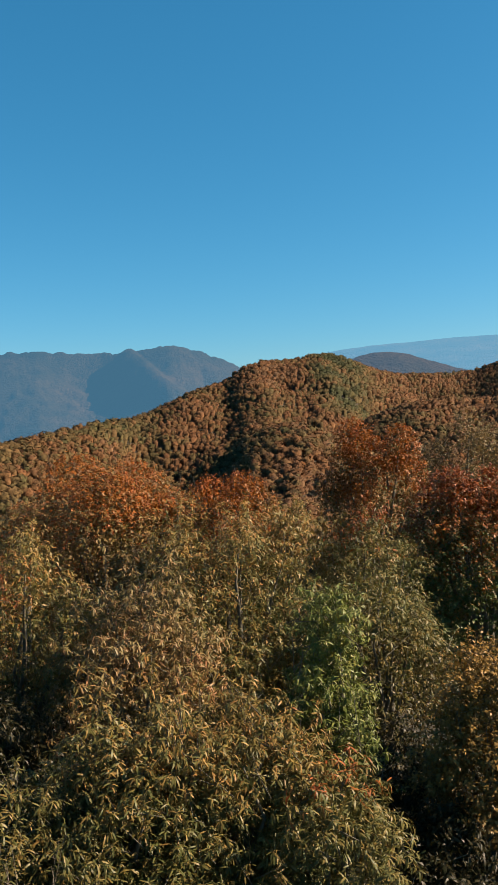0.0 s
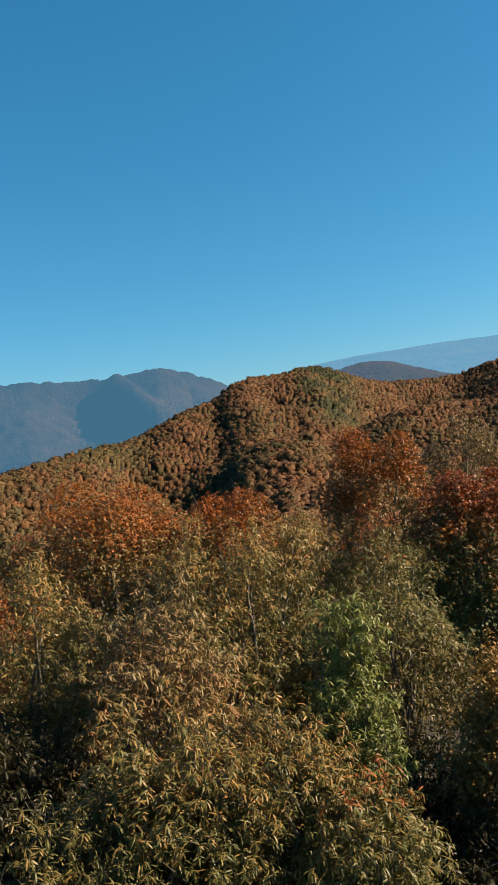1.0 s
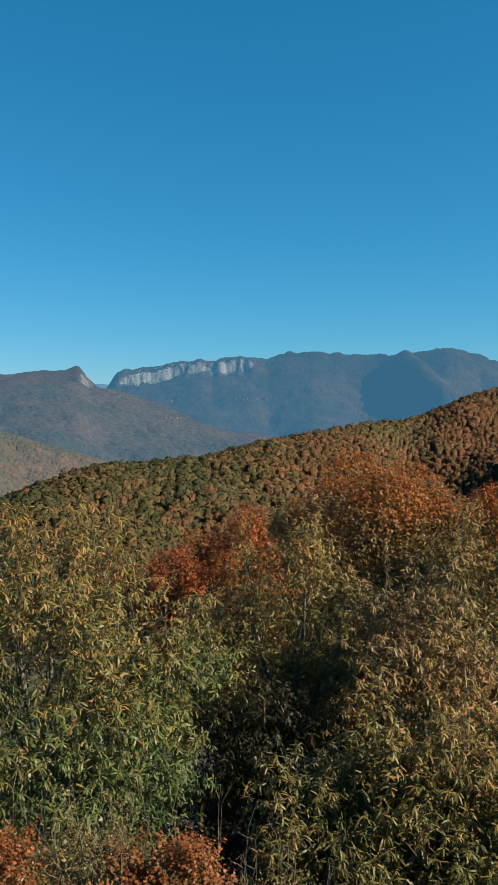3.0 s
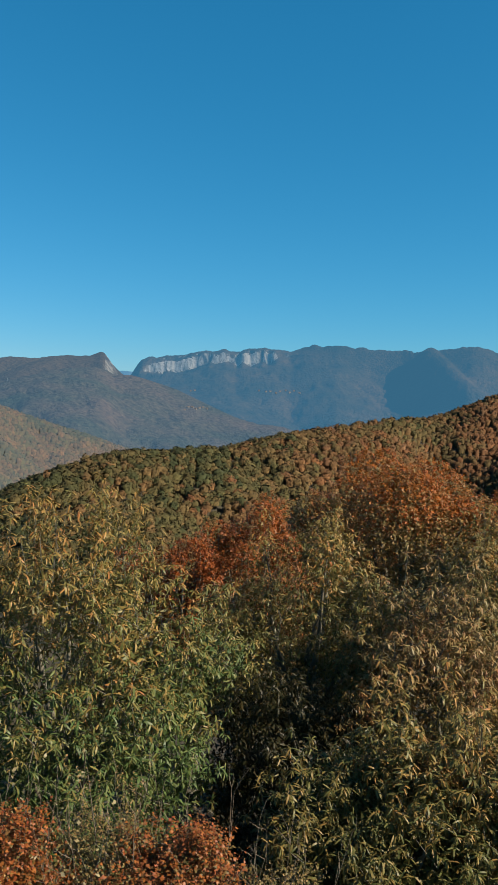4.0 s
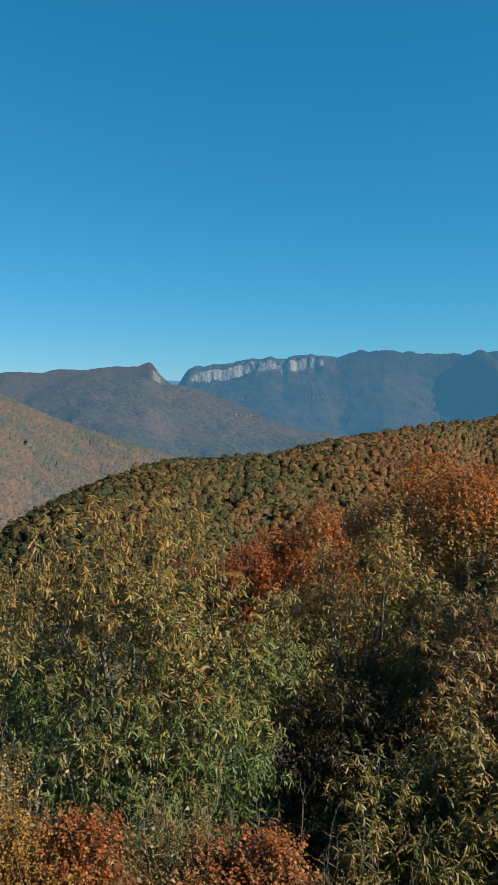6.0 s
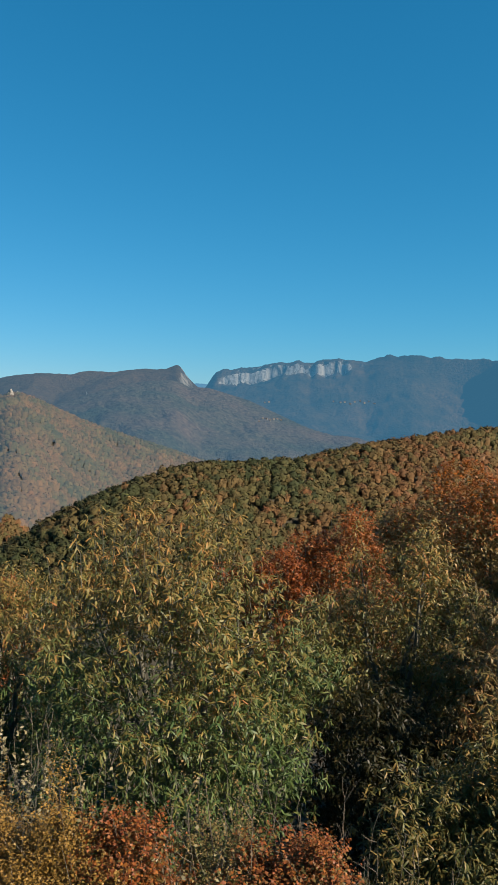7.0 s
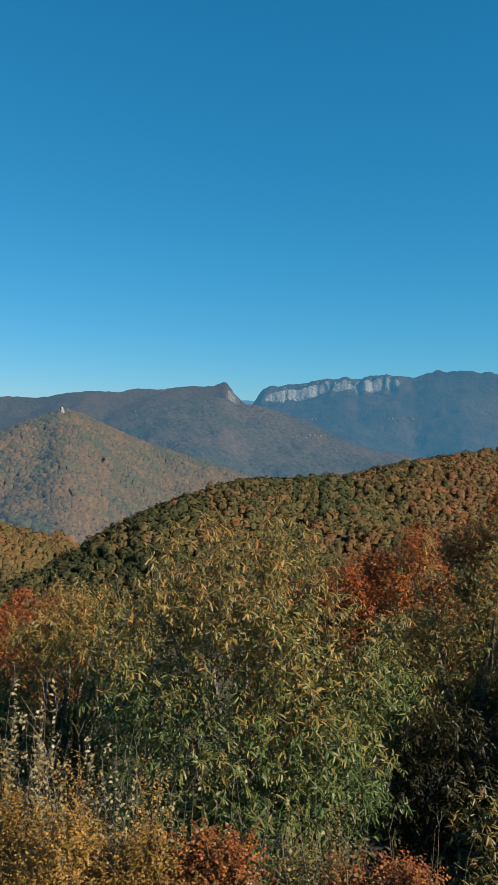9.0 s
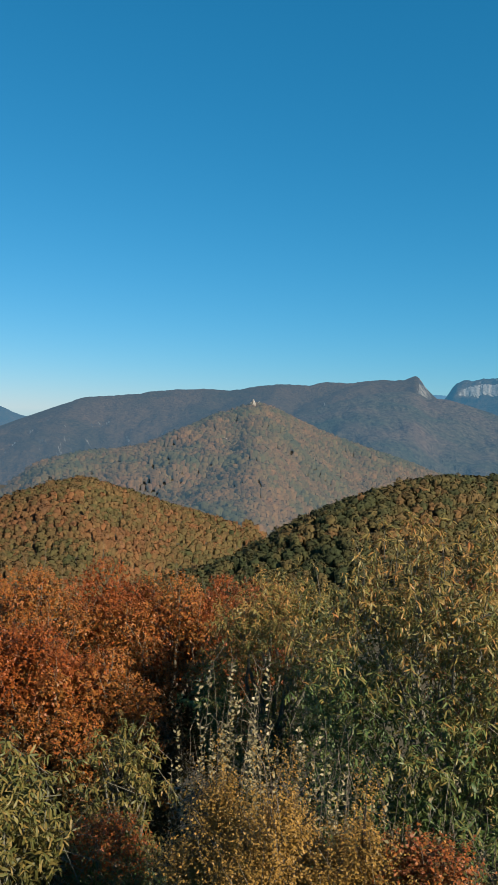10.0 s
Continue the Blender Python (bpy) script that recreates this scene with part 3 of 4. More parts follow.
    me.normals_split_custom_set_from_vertices(unit(np.concatenate(ways)).astype(np.float32))
    ob = mesh_part(name, me, material)
    return tagged(ob, label, "woods", kind="stuff")


def spots_on(a0, a1, r0, r1, gap, seed):
    """Places for trees on a jittered grid between two bearings and two distances (r1 may follow a ridge's crest)."""
    rng = np.random.default_rng(seed)
    out = []
    r = r0
    top = r1.reach if isinstance(r1, Ridge) else [r1]
    while r < max(top) + 25:
        step = math.degrees(gap / r)
        az = np.arange(a0, a1, step)
        az = az + rng.uniform(-0.5, 0.5, len(az)) * step
        rr = r + rng.uniform(-0.5, 0.5, len(az)) * gap
        if isinstance(r1, Ridge):
            keep = rr < r1.crest(az)[0] + 22
            az, rr = az[keep], rr[keep]
        h = land(az, rr)
        keep = h - EYE > -0.26 * rr
        az, rr, h = az[keep], rr[keep], h[keep]
        out.append(np.stack([rr * np.sin(np.radians(az)), rr * np.cos(np.radians(az)), h], -1))
        r += gap * 0.92
    return np.concatenate(out)


def in_sight(spots, tall=7.0):
    """Those of the places that are not behind a nearer rise of the ground."""
    away, az = np.hypot(spots[:, 0], spots[:, 1]), np.degrees(np.arctan2(spots[:, 0], spots[:, 1]))
    steps = np.arange(230, 1520, 12.0)
    lines = np.arange(-47, 47, 0.5)
    A, R = np.meshgrid(lines, steps, indexing="ij")
    slope = np.maximum.accumulate((land(A, R) - EYE) / R, axis=1)
    i = np.clip(np.round((az + 47) / 0.5).astype(int), 0, len(lines) - 1)
    j = np.clip(((away - 18 - 230) / 12).astype(int), 0, len(steps) - 1)
    return spots[(spots[:, 2] + tall - EYE) / away > slope[i, j]]


near_hill = np.concatenate([spots_on(-32, -4, 235, HILL, 3.5, 1), spots_on(-4, 42, 285, HILL, 4.0, 6)])
near_hill = in_sight(near_hill)
far_enough = np.hypot(near_hill[:, 0], near_hill[:, 1]) > 520
close = (np.hypot(near_hill[:, 0], near_hill[:, 1]) < 440) & (near_hill[:, 0] < -10)
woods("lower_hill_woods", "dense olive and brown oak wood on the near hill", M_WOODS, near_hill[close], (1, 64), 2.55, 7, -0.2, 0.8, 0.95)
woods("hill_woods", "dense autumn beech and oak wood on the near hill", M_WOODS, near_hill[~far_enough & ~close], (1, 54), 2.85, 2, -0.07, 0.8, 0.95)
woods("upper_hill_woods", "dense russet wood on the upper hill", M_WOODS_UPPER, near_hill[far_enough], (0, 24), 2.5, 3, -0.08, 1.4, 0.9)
foot = spots_on(-46, -20, 310, FOOT, 4.2, 4)
foot = foot[(np.degrees(np.arctan2(foot[:, 0], foot[:, 1])) < -25) | (np.hypot(foot[:, 0], foot[:, 1]) > 430)]
foot = in_sight(foot)
woods("foot_woods", "russet and green wood on the lower spur", M_WOODS_UPPER, foot, (0, 26), 2.8, 4, 0.16, 1.6, 0.9)
beyond = spots_on(-46, -8, 560, SPUR, 5.3, 5)
away, turned = np.hypot(beyond[:, 0], beyond[:, 1]), np.degrees(np.arctan2(beyond[:, 0], beyond[:, 1]))
beyond = beyond[(turned > -19) | (away > FOOT.crest(turned)[0] + 20)]
beyond = in_sight(beyond, 18.0)
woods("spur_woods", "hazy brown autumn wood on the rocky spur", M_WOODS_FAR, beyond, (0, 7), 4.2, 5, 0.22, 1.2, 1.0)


# ---------------------------------------------------------------- trees with leaves
def leaf_mesh(base, way, normal, length, width, bend, kind="strap"):
    """Leaves as one array. strap: long blades bent down to their tips; kite: small folded leaves; wedge: the smallest, far off."""
    side = unit(np.cross(way, normal))
    up = np.cross(side, way)
    L, Wd, bent = length[:, None], width[:, None], bend[:, None]

    def along(s):
        return base + way * L * s * (1 - 0.2 * bent * s) - up * L * bent * 0.5 * s * s

    n = len(base)
    if kind == "strap":
        a, b = along(0.30), along(0.80)
        pts = np.stack([base, a + side * Wd * 0.5 + up * Wd * 0.1, a - side * Wd * 0.5 + up * Wd * 0.1, b + side * Wd * 0.45, b - side * Wd * 0.45, along(1.0)], 1)
        tri = np.array([(0, 2, 1), (1, 2, 3), (2, 4, 3), (3, 4, 5)])
    elif kind == "kite":
        a = along(0.45)
        pts = np.stack([base, a + side * Wd * 0.5 + up * Wd * 0.16, a - side * Wd * 0.5 + up * Wd * 0.16, along(1.0)], 1)
        tri = np.array([(0, 2, 1), (1, 2, 3)])
    else:
        a = along(0.2)
        pts = np.stack([a + side * Wd * 0.5, a - side * Wd * 0.5, along(1.0)], 1)
        tri = np.array([(0, 1, 2)])
    faces = (tri[None] + (np.arange(n) * pts.shape[1])[:, None, None]).reshape(-1, 3)
    return pts.reshape(-1, 3), faces


def lobes_of(rng, center, radius, tall, count, spiky=0.0, dome=False):
    """The billows of a crown: one large body and smaller ones around its upper side."""
    body = 0.80 if dome else 0.72
    lobes = [(np.array(center, float), np.array([radius, radius, tall]) * body)]
    for k in range(count):
        a = k * 2.399 + rng.uniform(-0.5, 0.5)
        e = 0.98 - 1.75 * (k + rng.random()) / count
        out = math.sqrt(max(0.0, 1 - e * e))
        p = np.array(center) + np.array([math.cos(a) * out * radius, math.sin(a) * out * radius, e * tall]) * rng.uniform(0.66, 0.86)
        s = rng.uniform(0.15, 0.30)
        lobes.append((p, np.array([radius * s, radius * s, radius * s * rng.uniform(0.9, 1.3) * (1 + spiky * max(e, 0) * rng.uniform(0.2, 0.8))])))
    return lobes


def shoots_on(rng, lobes, count, inner, clump=1, apart=0.11):
    """Starts and ways of leafy shoots in the outer shell of a crown's billows."""
    area = np.array([l[1][0] * l[1][2] for l in lobes])
    area[0] *= 0.45
    start, way = [], []
    many = count * 3
    pick = rng.choice(len(lobes), many, p=area / area.sum())
    d = unit(rng.normal(size=(many, 3)))
    d[:, 2] = np.where(d[:, 2] < -0.15, -d[:, 2], d[:, 2])
    d = unit(d)
    depth = 1 - (rng.random(many) ** 1.6) * inner
    C, S = np.array([l[0] for l in lobes])[pick], np.array([l[1] for l in lobes])[pick]
    p = C + d * S * depth[:, None]
    buried = np.zeros(len(p), bool)
    for c, s in lobes:
        buried |= (((p - c) / s) ** 2).sum(1) < (1 - inner) ** 2 * 0.8
    keep = ~buried & ((d[:, 1] < 0.35) | (d[:, 2] > 0.55) | (rng.random(len(p)) < 0.18))
    p, d = p[keep][:count // clump], unit(d / S * S.mean())[keep][:count // clump]
    p, d = np.repeat(p, clump, 0), np.repeat(d, clump, 0)
    if clump > 1:
        p = p + rng.normal(size=p.shape) * apart
        d = unit(d + rng.normal(size=d.shape) * 0.3)
    return p, d


def foliage(rng, start, out, leaves, leaf_len, leaf_wide, shoot_len, droop, lift, kind="strap", spread=1.0):
    """Leaves set spirally along shoots that grow outwards and a little up."""
    n = len(start)
    axis = unit(out * 0.7 + np.array([0, 0, lift]) + rng.normal(size=(n, 3)) * 0.35)
    slen = shoot_len * rng.uniform(0.6, 1.3, n)
    k = np.arange(leaves)
    step = (k + 0.5) / leaves
    along = 0.5 + 0.5 * step if kind == "strap" else step
    base = start[:, None] + axis[:, None] * (slen[:, None] * along[None])[..., None]
    base = base - np.array([0, 0, 1]) * (slen[:, None] * along[None] ** 2 * 0.18)[..., None]
    ref = unit(np.cross(axis, rng.normal(size=(n, 3))))
    ref2 = np.cross(axis, ref)
    ang = k[None] * 2.399 + rng.uniform(0, 6.283, n)[:, None] + rng.normal(size=(n, leaves)) * 0.3
    radial = ref[:, None] * np.cos(ang)[..., None] + ref2[:, None] * np.sin(ang)[..., None]
    open_angle = spread * ((1.55 - 0.75 * step) if kind == "strap" else (1.25 - 0.75 * step))[None, :, None]
    way = radial * np.sin(open_angle) + axis[:, None] * np.cos(open_angle)
    way = way - np.array([0, 0, droop]) * rng.uniform(0.3, 1.4, (n, leaves, 1))
    way = unit(way.reshape(-1, 3))
    normal = unit(np.array([0, 0, 1.0]) + rng.normal(size=way.shape) * 0.45 + np.repeat(out, leaves, 0) * 0.3)
    size = rng.uniform(0.6, 1.2, len(way))
    return leaf_mesh(base.reshape(-1, 3), way, normal, leaf_len * size, leaf_wide * size * rng.uniform(0.75, 1.15, len(way)), rng.uniform(0.5, 1.5, len(way)), kind), axis, slen


def wobbly(rng, a, b, steps, amount):
    s = np.linspace(0, 1, steps)[:, None]
    p = np.array(a) * (1 - s) + np.array(b) * s
    p[1:-1] += rng.normal(size=(steps - 2, 3)) * amount
    return p


def tree(name, label, x, y, top, radius, material, seed, tall=None, shoots=900, leaves=10, leaf=(0.112, 0.0185), shoot=0.17, droop=0.45,
         lift=0.5, inner=0.35, lobes=34, spiky=0.5, kind="strap", bark=None, category="tree", spread=1.0, bare=0, single=0, leaders=0):
    """A broadleaf tree: trunk, limbs, twigs and a crown of single leaves. top: height of its tip. bare: leafless twigs above the crown.
    single: so many of its foremost leaves are meshes of their own."""
    rng = np.random.default_rng(seed)
    bark = bark or M_BARK
    floor = ground_at(x, y)
    tall = max(tall or 0, 0.5 * (top - floor) - 0.1) if kind == "strap" else max(tall or radius * 1.05, 0.45 * (top - floor))
    root = new(name)
    root.location = (x, y, floor)
    tagged(root, label, category, group="")
    center = np.array([0, 0, top - floor - tall * 0.98])
    billows = lobes_of(rng, center, radius, tall, lobes, spiky, kind == "wedge")
    # the billows are pressed so that the crown's tip comes at its height
    tip = max(c[2] + s[2] for c, s in billows) + shoot * 0.6 + (0.3 if leaders else 0)
    press = (top - floor) / tip
    squeeze = 1.1 * radius / (max(np.hypot(c[0], c[1]) + s[0] for c, s in billows) + shoot * 0.7)
    billows = [(c * np.array([squeeze, squeeze, press]), s * np.array([squeeze, squeeze, press])) for c, s in billows]
    foot = max(0.05, 0.035 * (top - floor)) * (0.6 if category == "shrub" else 1)
    fork = np.array([rng.normal() * 0.1, rng.normal() * 0.1, max(0.4, center[2] - tall * 0.5)])
    v, f = tube(wobbly(rng, (0, 0, -0.3), fork, 6, 0.03), np.linspace(foot, foot * 0.62, 6), 9)
    trunk = mesh_part("trunk", np_mesh("trunk", v, f, True), bark, root)
    for c, s in billows[1:11]:
        end = c + np.array([0, 0, s[2] * 0.5])
        v, f = tube(wobbly(rng, fork, end, 7, 0.06), np.linspace(foot * 0.36, 0.008, 7), 6)
        mesh_part("limb", np_mesh("limb", v, f, True), bark, trunk)
    start, out = shoots_on(rng, billows, int(shoots * {"strap": 1.2, "kite": 1.0, "wedge": 0.97}[kind]), inner, {"strap": 5, "kite": 4, "wedge": 1}[kind], 0.11 if category == "tree" else 0.05)
    if leaders:
        high = np.argsort(-start[:, 2] + rng.normal(size=len(start)) * 0.25)[:leaders]
        start = np.concatenate([start] + [start[high] + np.array([0, 0, up]) for up in (0.14, 0.30, 0.46)])
        out = np.concatenate([out] + [unit(out[high] * 0.3 + np.array([0, 0, 1]))] * 3)
    (pts, faces), axis, slen = foliage(rng, start, out, leaves, leaf[0], leaf[1], shoot, droop, lift, kind, spread)
    # twigs that carry the shoots
    pieces = []
    for q in range(0, len(start), 7 if kind == "strap" else 16):
        a = start[q] - out[q] * rng.uniform(0.25, 0.5) - np.array([0, 0, 0.12])
        pieces.append(tube([a, start[q], start[q] + axis[q] * slen[q]], [0.006, 0.004, 0.0015], 3))
    for q in range(bare):
        s = rng.integers(0, len(start))
        if out[s][2] < 0.6:
            continue
        a = start[s]
        b = a + unit(out[s] * 0.5 + np.array([0, 0, 1]) + rng.normal(size=3) * 0.15) * rng.uniform(0.25, 0.6)
        pieces.append(tube(wobbly(rng, a, b, 4, 0.02), [0.008, 0.006, 0.004, 0.002], 3))
    mesh_part("twig", np_mesh("twig", *joined(pieces)), bark, root)["kind"] = "stuff"
    per, tri = {"strap": (6, 4), "kite": (4, 2), "wedge": (3, 1)}[kind]
    total = len(pts) // per
    if single:
        # the leaves that hang out furthest on the open side of the crown
        body = pts.reshape(total, per, 3)
        order = np.argsort(body[:, 0] @ np.array([0.2, -1.0, 0.1]))[:single]
        picked = body[order]
        keep = np.ones(total, bool)
        keep[order] = False
        pts = body[keep].reshape(-1, 3)
        faces = faces[:keep.sum() * tri]
    # the shaded leaves within the crown
    share = np.array([s[0] * s[0] * s[2] for c, s in billows])
    share = share ** 0.6 / (share ** 0.6).sum()
    many = int(shoots * (3 if category == "shrub" else {"wedge": 5, "kite": 4, "strap": 5}[kind]))
    inside = rng.choice(len(billows), many, p=share)
    reach = 0.88 if category == "shrub" else {"wedge": 0.86, "kite": 0.82, "strap": 0.80}[kind]
    p = np.array([billows[q][0] for q in inside]) + unit(rng.normal(size=(many, 3))) * np.array([billows[q][1] for q in inside]) * (rng.random((many, 1)) ** 0.4 * reach)
    p[:, 2] = np.maximum(p[:, 2], 0.15)
    way = unit(rng.normal(size=p.shape) - np.array([0, 0, 0.4]))
    wide = rng.uniform(0.8, 1.2, many)
    if kind == "wedge":
        core = leaf_mesh(p, way, unit(rng.normal(size=p.shape) + np.array([0, 0, 0.8])), wide * leaf[0] * 1.45, wide * leaf[1] * 1.45, wide * 0.3, "wedge")
    else:
        core = leaf_mesh(p, way, unit(rng.normal(size=p.shape) + np.array([0, 0, 0.8])), wide * min(leaf[0] * 1.15, 0.14), wide * max(leaf[1], min(leaf[0] * 0.28, 0.04)), wide * 0.6, "kite")
    pts, faces = joined([(pts, faces), core])
    crown = mesh_part("crown", np_mesh("crown", pts, faces), material, root)
    crown["kind"] = "stuff"
    if single:
        one = np.array([(0, 2, 1), (1, 2, 3), (2, 4, 3), (3, 4, 5)])
        for corners in picked:
            blade = mesh_part("leaf", np_mesh("leaf", corners - corners[0], one), material, crown)
            blade.location = corners[0]
    return root


def far_leaf(**more):
    """Settings of the smaller-leaved trees further off."""
    return dict(dict(shoots=1500, leaves=9, leaf=(0.075, 0.052), shoot=0.17, droop=0.25, lift=0.35, kind="wedge", spiky=0.1, inner=0.22, lobes=46), **more)


CHESTNUT = "sweet chestnut tree with long olive leaves turning yellow"
BACK = dict(kind="kite", leaves=12, leaf=(0.108, 0.026), shoot=0.22, droop=0.55, lift=0.45)
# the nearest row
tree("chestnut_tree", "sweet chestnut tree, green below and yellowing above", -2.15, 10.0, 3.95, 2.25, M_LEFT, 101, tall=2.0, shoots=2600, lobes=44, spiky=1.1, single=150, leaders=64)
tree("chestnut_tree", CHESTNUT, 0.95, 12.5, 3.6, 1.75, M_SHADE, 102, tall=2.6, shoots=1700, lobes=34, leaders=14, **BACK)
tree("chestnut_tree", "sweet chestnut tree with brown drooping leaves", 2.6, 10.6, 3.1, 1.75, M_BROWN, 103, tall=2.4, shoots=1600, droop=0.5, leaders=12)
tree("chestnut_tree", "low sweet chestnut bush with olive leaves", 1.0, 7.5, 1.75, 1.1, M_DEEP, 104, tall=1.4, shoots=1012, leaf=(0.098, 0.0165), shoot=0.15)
# filler between the crowns, its leaf colour stands in for shade
tree("shade_dark_tree", "added chestnut between its neighbours, leaves painted dark as shade", 0.6, 10.6, 1.7, 1.25, M_SHADE_DARK, 144, tall=2.0, shoots=1100, **BACK)
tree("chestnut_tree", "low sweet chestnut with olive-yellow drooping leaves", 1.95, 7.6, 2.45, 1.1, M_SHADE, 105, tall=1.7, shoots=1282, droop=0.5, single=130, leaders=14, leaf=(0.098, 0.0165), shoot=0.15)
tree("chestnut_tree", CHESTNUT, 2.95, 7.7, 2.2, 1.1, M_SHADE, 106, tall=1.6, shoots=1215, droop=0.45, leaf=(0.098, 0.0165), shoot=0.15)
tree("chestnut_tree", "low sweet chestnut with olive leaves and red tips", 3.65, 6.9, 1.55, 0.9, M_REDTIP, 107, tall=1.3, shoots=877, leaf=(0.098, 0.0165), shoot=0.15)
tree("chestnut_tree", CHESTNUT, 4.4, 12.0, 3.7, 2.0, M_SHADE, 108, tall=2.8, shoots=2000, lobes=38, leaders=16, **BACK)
tree("chestnut_tree", "slim young chestnut, still bright green", 4.35, 8.2, 2.9, 0.66, M_LIME, 109, tall=1.8, shoots=900, leaf=(0.085, 0.018), spiky=0.8)
tree("shade_dark_tree", "dull green broadleaf tree", 6.1, 10.2, 2.7, 1.3, M_DEEP, 110, tall=2.2, shoots=900, **BACK)
# two bushes added in the gaps, coloured near-black in place of shade
tree("shade_dark_bush", "added low bush, leaves painted dark as deep shade", 5.4, 8.7, 0.9, 0.8, M_SHADE_DARK, 145, tall=1.0, shoots=450, category="shrub", **BACK)
tree("shade_dark_bush", "added low bush, leaves painted dark as deep shade", 5.1, 7.0, 0.7, 0.7, M_SHADE_DARK, 146, tall=0.9, shoots=400, category="shrub", **BACK)
tree("chestnut_tree", "broadleaf tree turning red above", 7.1, 12.4, 3.2, 1.6, M_REDTIP, 111, tall=2.4, shoots=1300, **BACK)
tree("birch_tree", "small-leaved tree with tan and green leaves", 6.45, 7.5, 2.3, 1.3, M_BIRCH, 112, tall=2.1, **far_leaf(shoots=3600, kind="kite", leaf=(0.062, 0.034), shoot=0.2, inner=0.4))
tree("chestnut_tree", CHESTNUT, 5.75, 13.0, 3.4, 1.35, M_SHADE, 113, tall=2.4, shoots=1300, **BACK)
# the orange and red row behind
tree("beech_tree", "beech turning orange from its top", 4.7, 22.6, 3.9, 4.5, M_DOME, 120, tall=3.3, **far_leaf(shoots=12500, bare=420, lobes=60, leaf=(0.082, 0.058)))
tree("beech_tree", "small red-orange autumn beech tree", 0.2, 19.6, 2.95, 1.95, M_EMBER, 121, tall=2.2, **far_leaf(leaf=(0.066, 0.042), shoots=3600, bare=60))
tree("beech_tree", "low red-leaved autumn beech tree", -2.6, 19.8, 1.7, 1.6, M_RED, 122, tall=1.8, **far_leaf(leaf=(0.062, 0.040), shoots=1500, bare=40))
tree("beech_tree", "low beech, red above, dark green and painted shade below", -1.25, 18.8, 2.05, 1.15, M_CRIMSON, 127, tall=1.9, **far_leaf(leaf=(0.062, 0.040), shoots=1500, bare=30))
tree("beech_tree", "orange beech with a rounded top", 11.7, 19.6, 4.6, 2.3, M_TURN, 123, tall=3.2, **far_leaf(leaf=(0.07, 0.048), shoots=5600, bare=120))
tree("beech_tree", "yellow-green beech turning gold", 14.9, 20.2, 4.7, 2.3, M_GOLD, 124, tall=2.9, **far_leaf(leaf=(0.07, 0.048), shoots=3600, bare=40))
tree("beech_tree", "red-leaved beech with dark lower leaves", 10.6, 13.4, 3.7, 1.9, M_REDMIX, 125, tall=2.6, **far_leaf(shoots=4000))
tree("beech_tree", "red-orange beech with bare twigs", 6.9, 18.4, 3.5, 1.8, M_TURN, 126, tall=2.4, **far_leaf(leaf=(0.068, 0.046), shoots=2800, bare=160))
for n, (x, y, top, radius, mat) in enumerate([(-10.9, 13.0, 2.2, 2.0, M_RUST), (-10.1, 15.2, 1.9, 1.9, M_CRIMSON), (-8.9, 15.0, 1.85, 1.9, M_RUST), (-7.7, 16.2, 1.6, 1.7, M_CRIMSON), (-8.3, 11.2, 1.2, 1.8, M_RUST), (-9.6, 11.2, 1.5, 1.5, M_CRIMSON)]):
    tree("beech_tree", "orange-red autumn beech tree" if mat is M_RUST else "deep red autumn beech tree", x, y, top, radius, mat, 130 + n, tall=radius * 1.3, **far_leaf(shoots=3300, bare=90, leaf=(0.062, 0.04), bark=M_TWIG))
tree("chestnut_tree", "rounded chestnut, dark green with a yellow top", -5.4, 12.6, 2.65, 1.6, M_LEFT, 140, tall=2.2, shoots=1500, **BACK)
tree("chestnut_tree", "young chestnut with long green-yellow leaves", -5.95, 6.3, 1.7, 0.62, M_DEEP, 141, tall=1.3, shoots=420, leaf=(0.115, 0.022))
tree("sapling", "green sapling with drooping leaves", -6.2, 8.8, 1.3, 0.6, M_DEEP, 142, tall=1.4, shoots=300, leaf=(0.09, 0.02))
tree("red_bush", "small red-brown leafy bush", -5.3, 7.1, 0.95, 0.65, M_REDMIX, 143, tall=0.8, category="shrub", **far_leaf(shoots=1000, leaf=(0.045, 0.028)))


def undergrowth():
    """Fern and bramble leaves that cover the floor under the trees, coloured near-black for the shade there."""
    rng = np.random.default_rng(77)
    n = 42000
    x, y = rng.uniform(-13, 17, n), 6.2 + 20 * rng.random(n) ** 1.7
    z = land(np.degrees(np.arctan2(x, y)), np.hypot(x, y)) + rng.random(n) ** 1.5 * 1.5
    way = unit(rng.normal(size=(n, 3)) * np.array([1, 1, 0.5]) + np.array([0, 0, 0.1]))
    size = rng.uniform(0.05, 0.11, n) * np.clip(y / 8, 0.8, 2)
    pts, faces = leaf_mesh(np.stack([x, y, z], -1), way, unit(rng.normal(size=(n, 3)) * 0.5 + np.array([0, 0, 1])), size, size * 0.5, rng.uniform(0.2, 0.8, n), "kite")
    return tagged(mesh_part("undergrowth", np_mesh("undergrowth", pts, faces), M_SHADE_DARK), "fern and bramble undergrowth darkened for shade beneath the trees", "undergrowth", kind="stuff")


undergrowth()


# ---------------------------------------------------------------- shrubs on the bank
def shrub(name, label, x, y, top, radius, material, seed, **more):
    kind = dict(dict(shoots=1100, leaves=9, leaf=(0.027, 0.017), shoot=0.24, droop=0.15, lift=0.9, kind="kite", spiky=0.3, inner=0.5, lobes=12), **more)
    return tree(name, label, x, y, top, radius, material, seed, bark=M_TWIG, category="shrub", **kind)


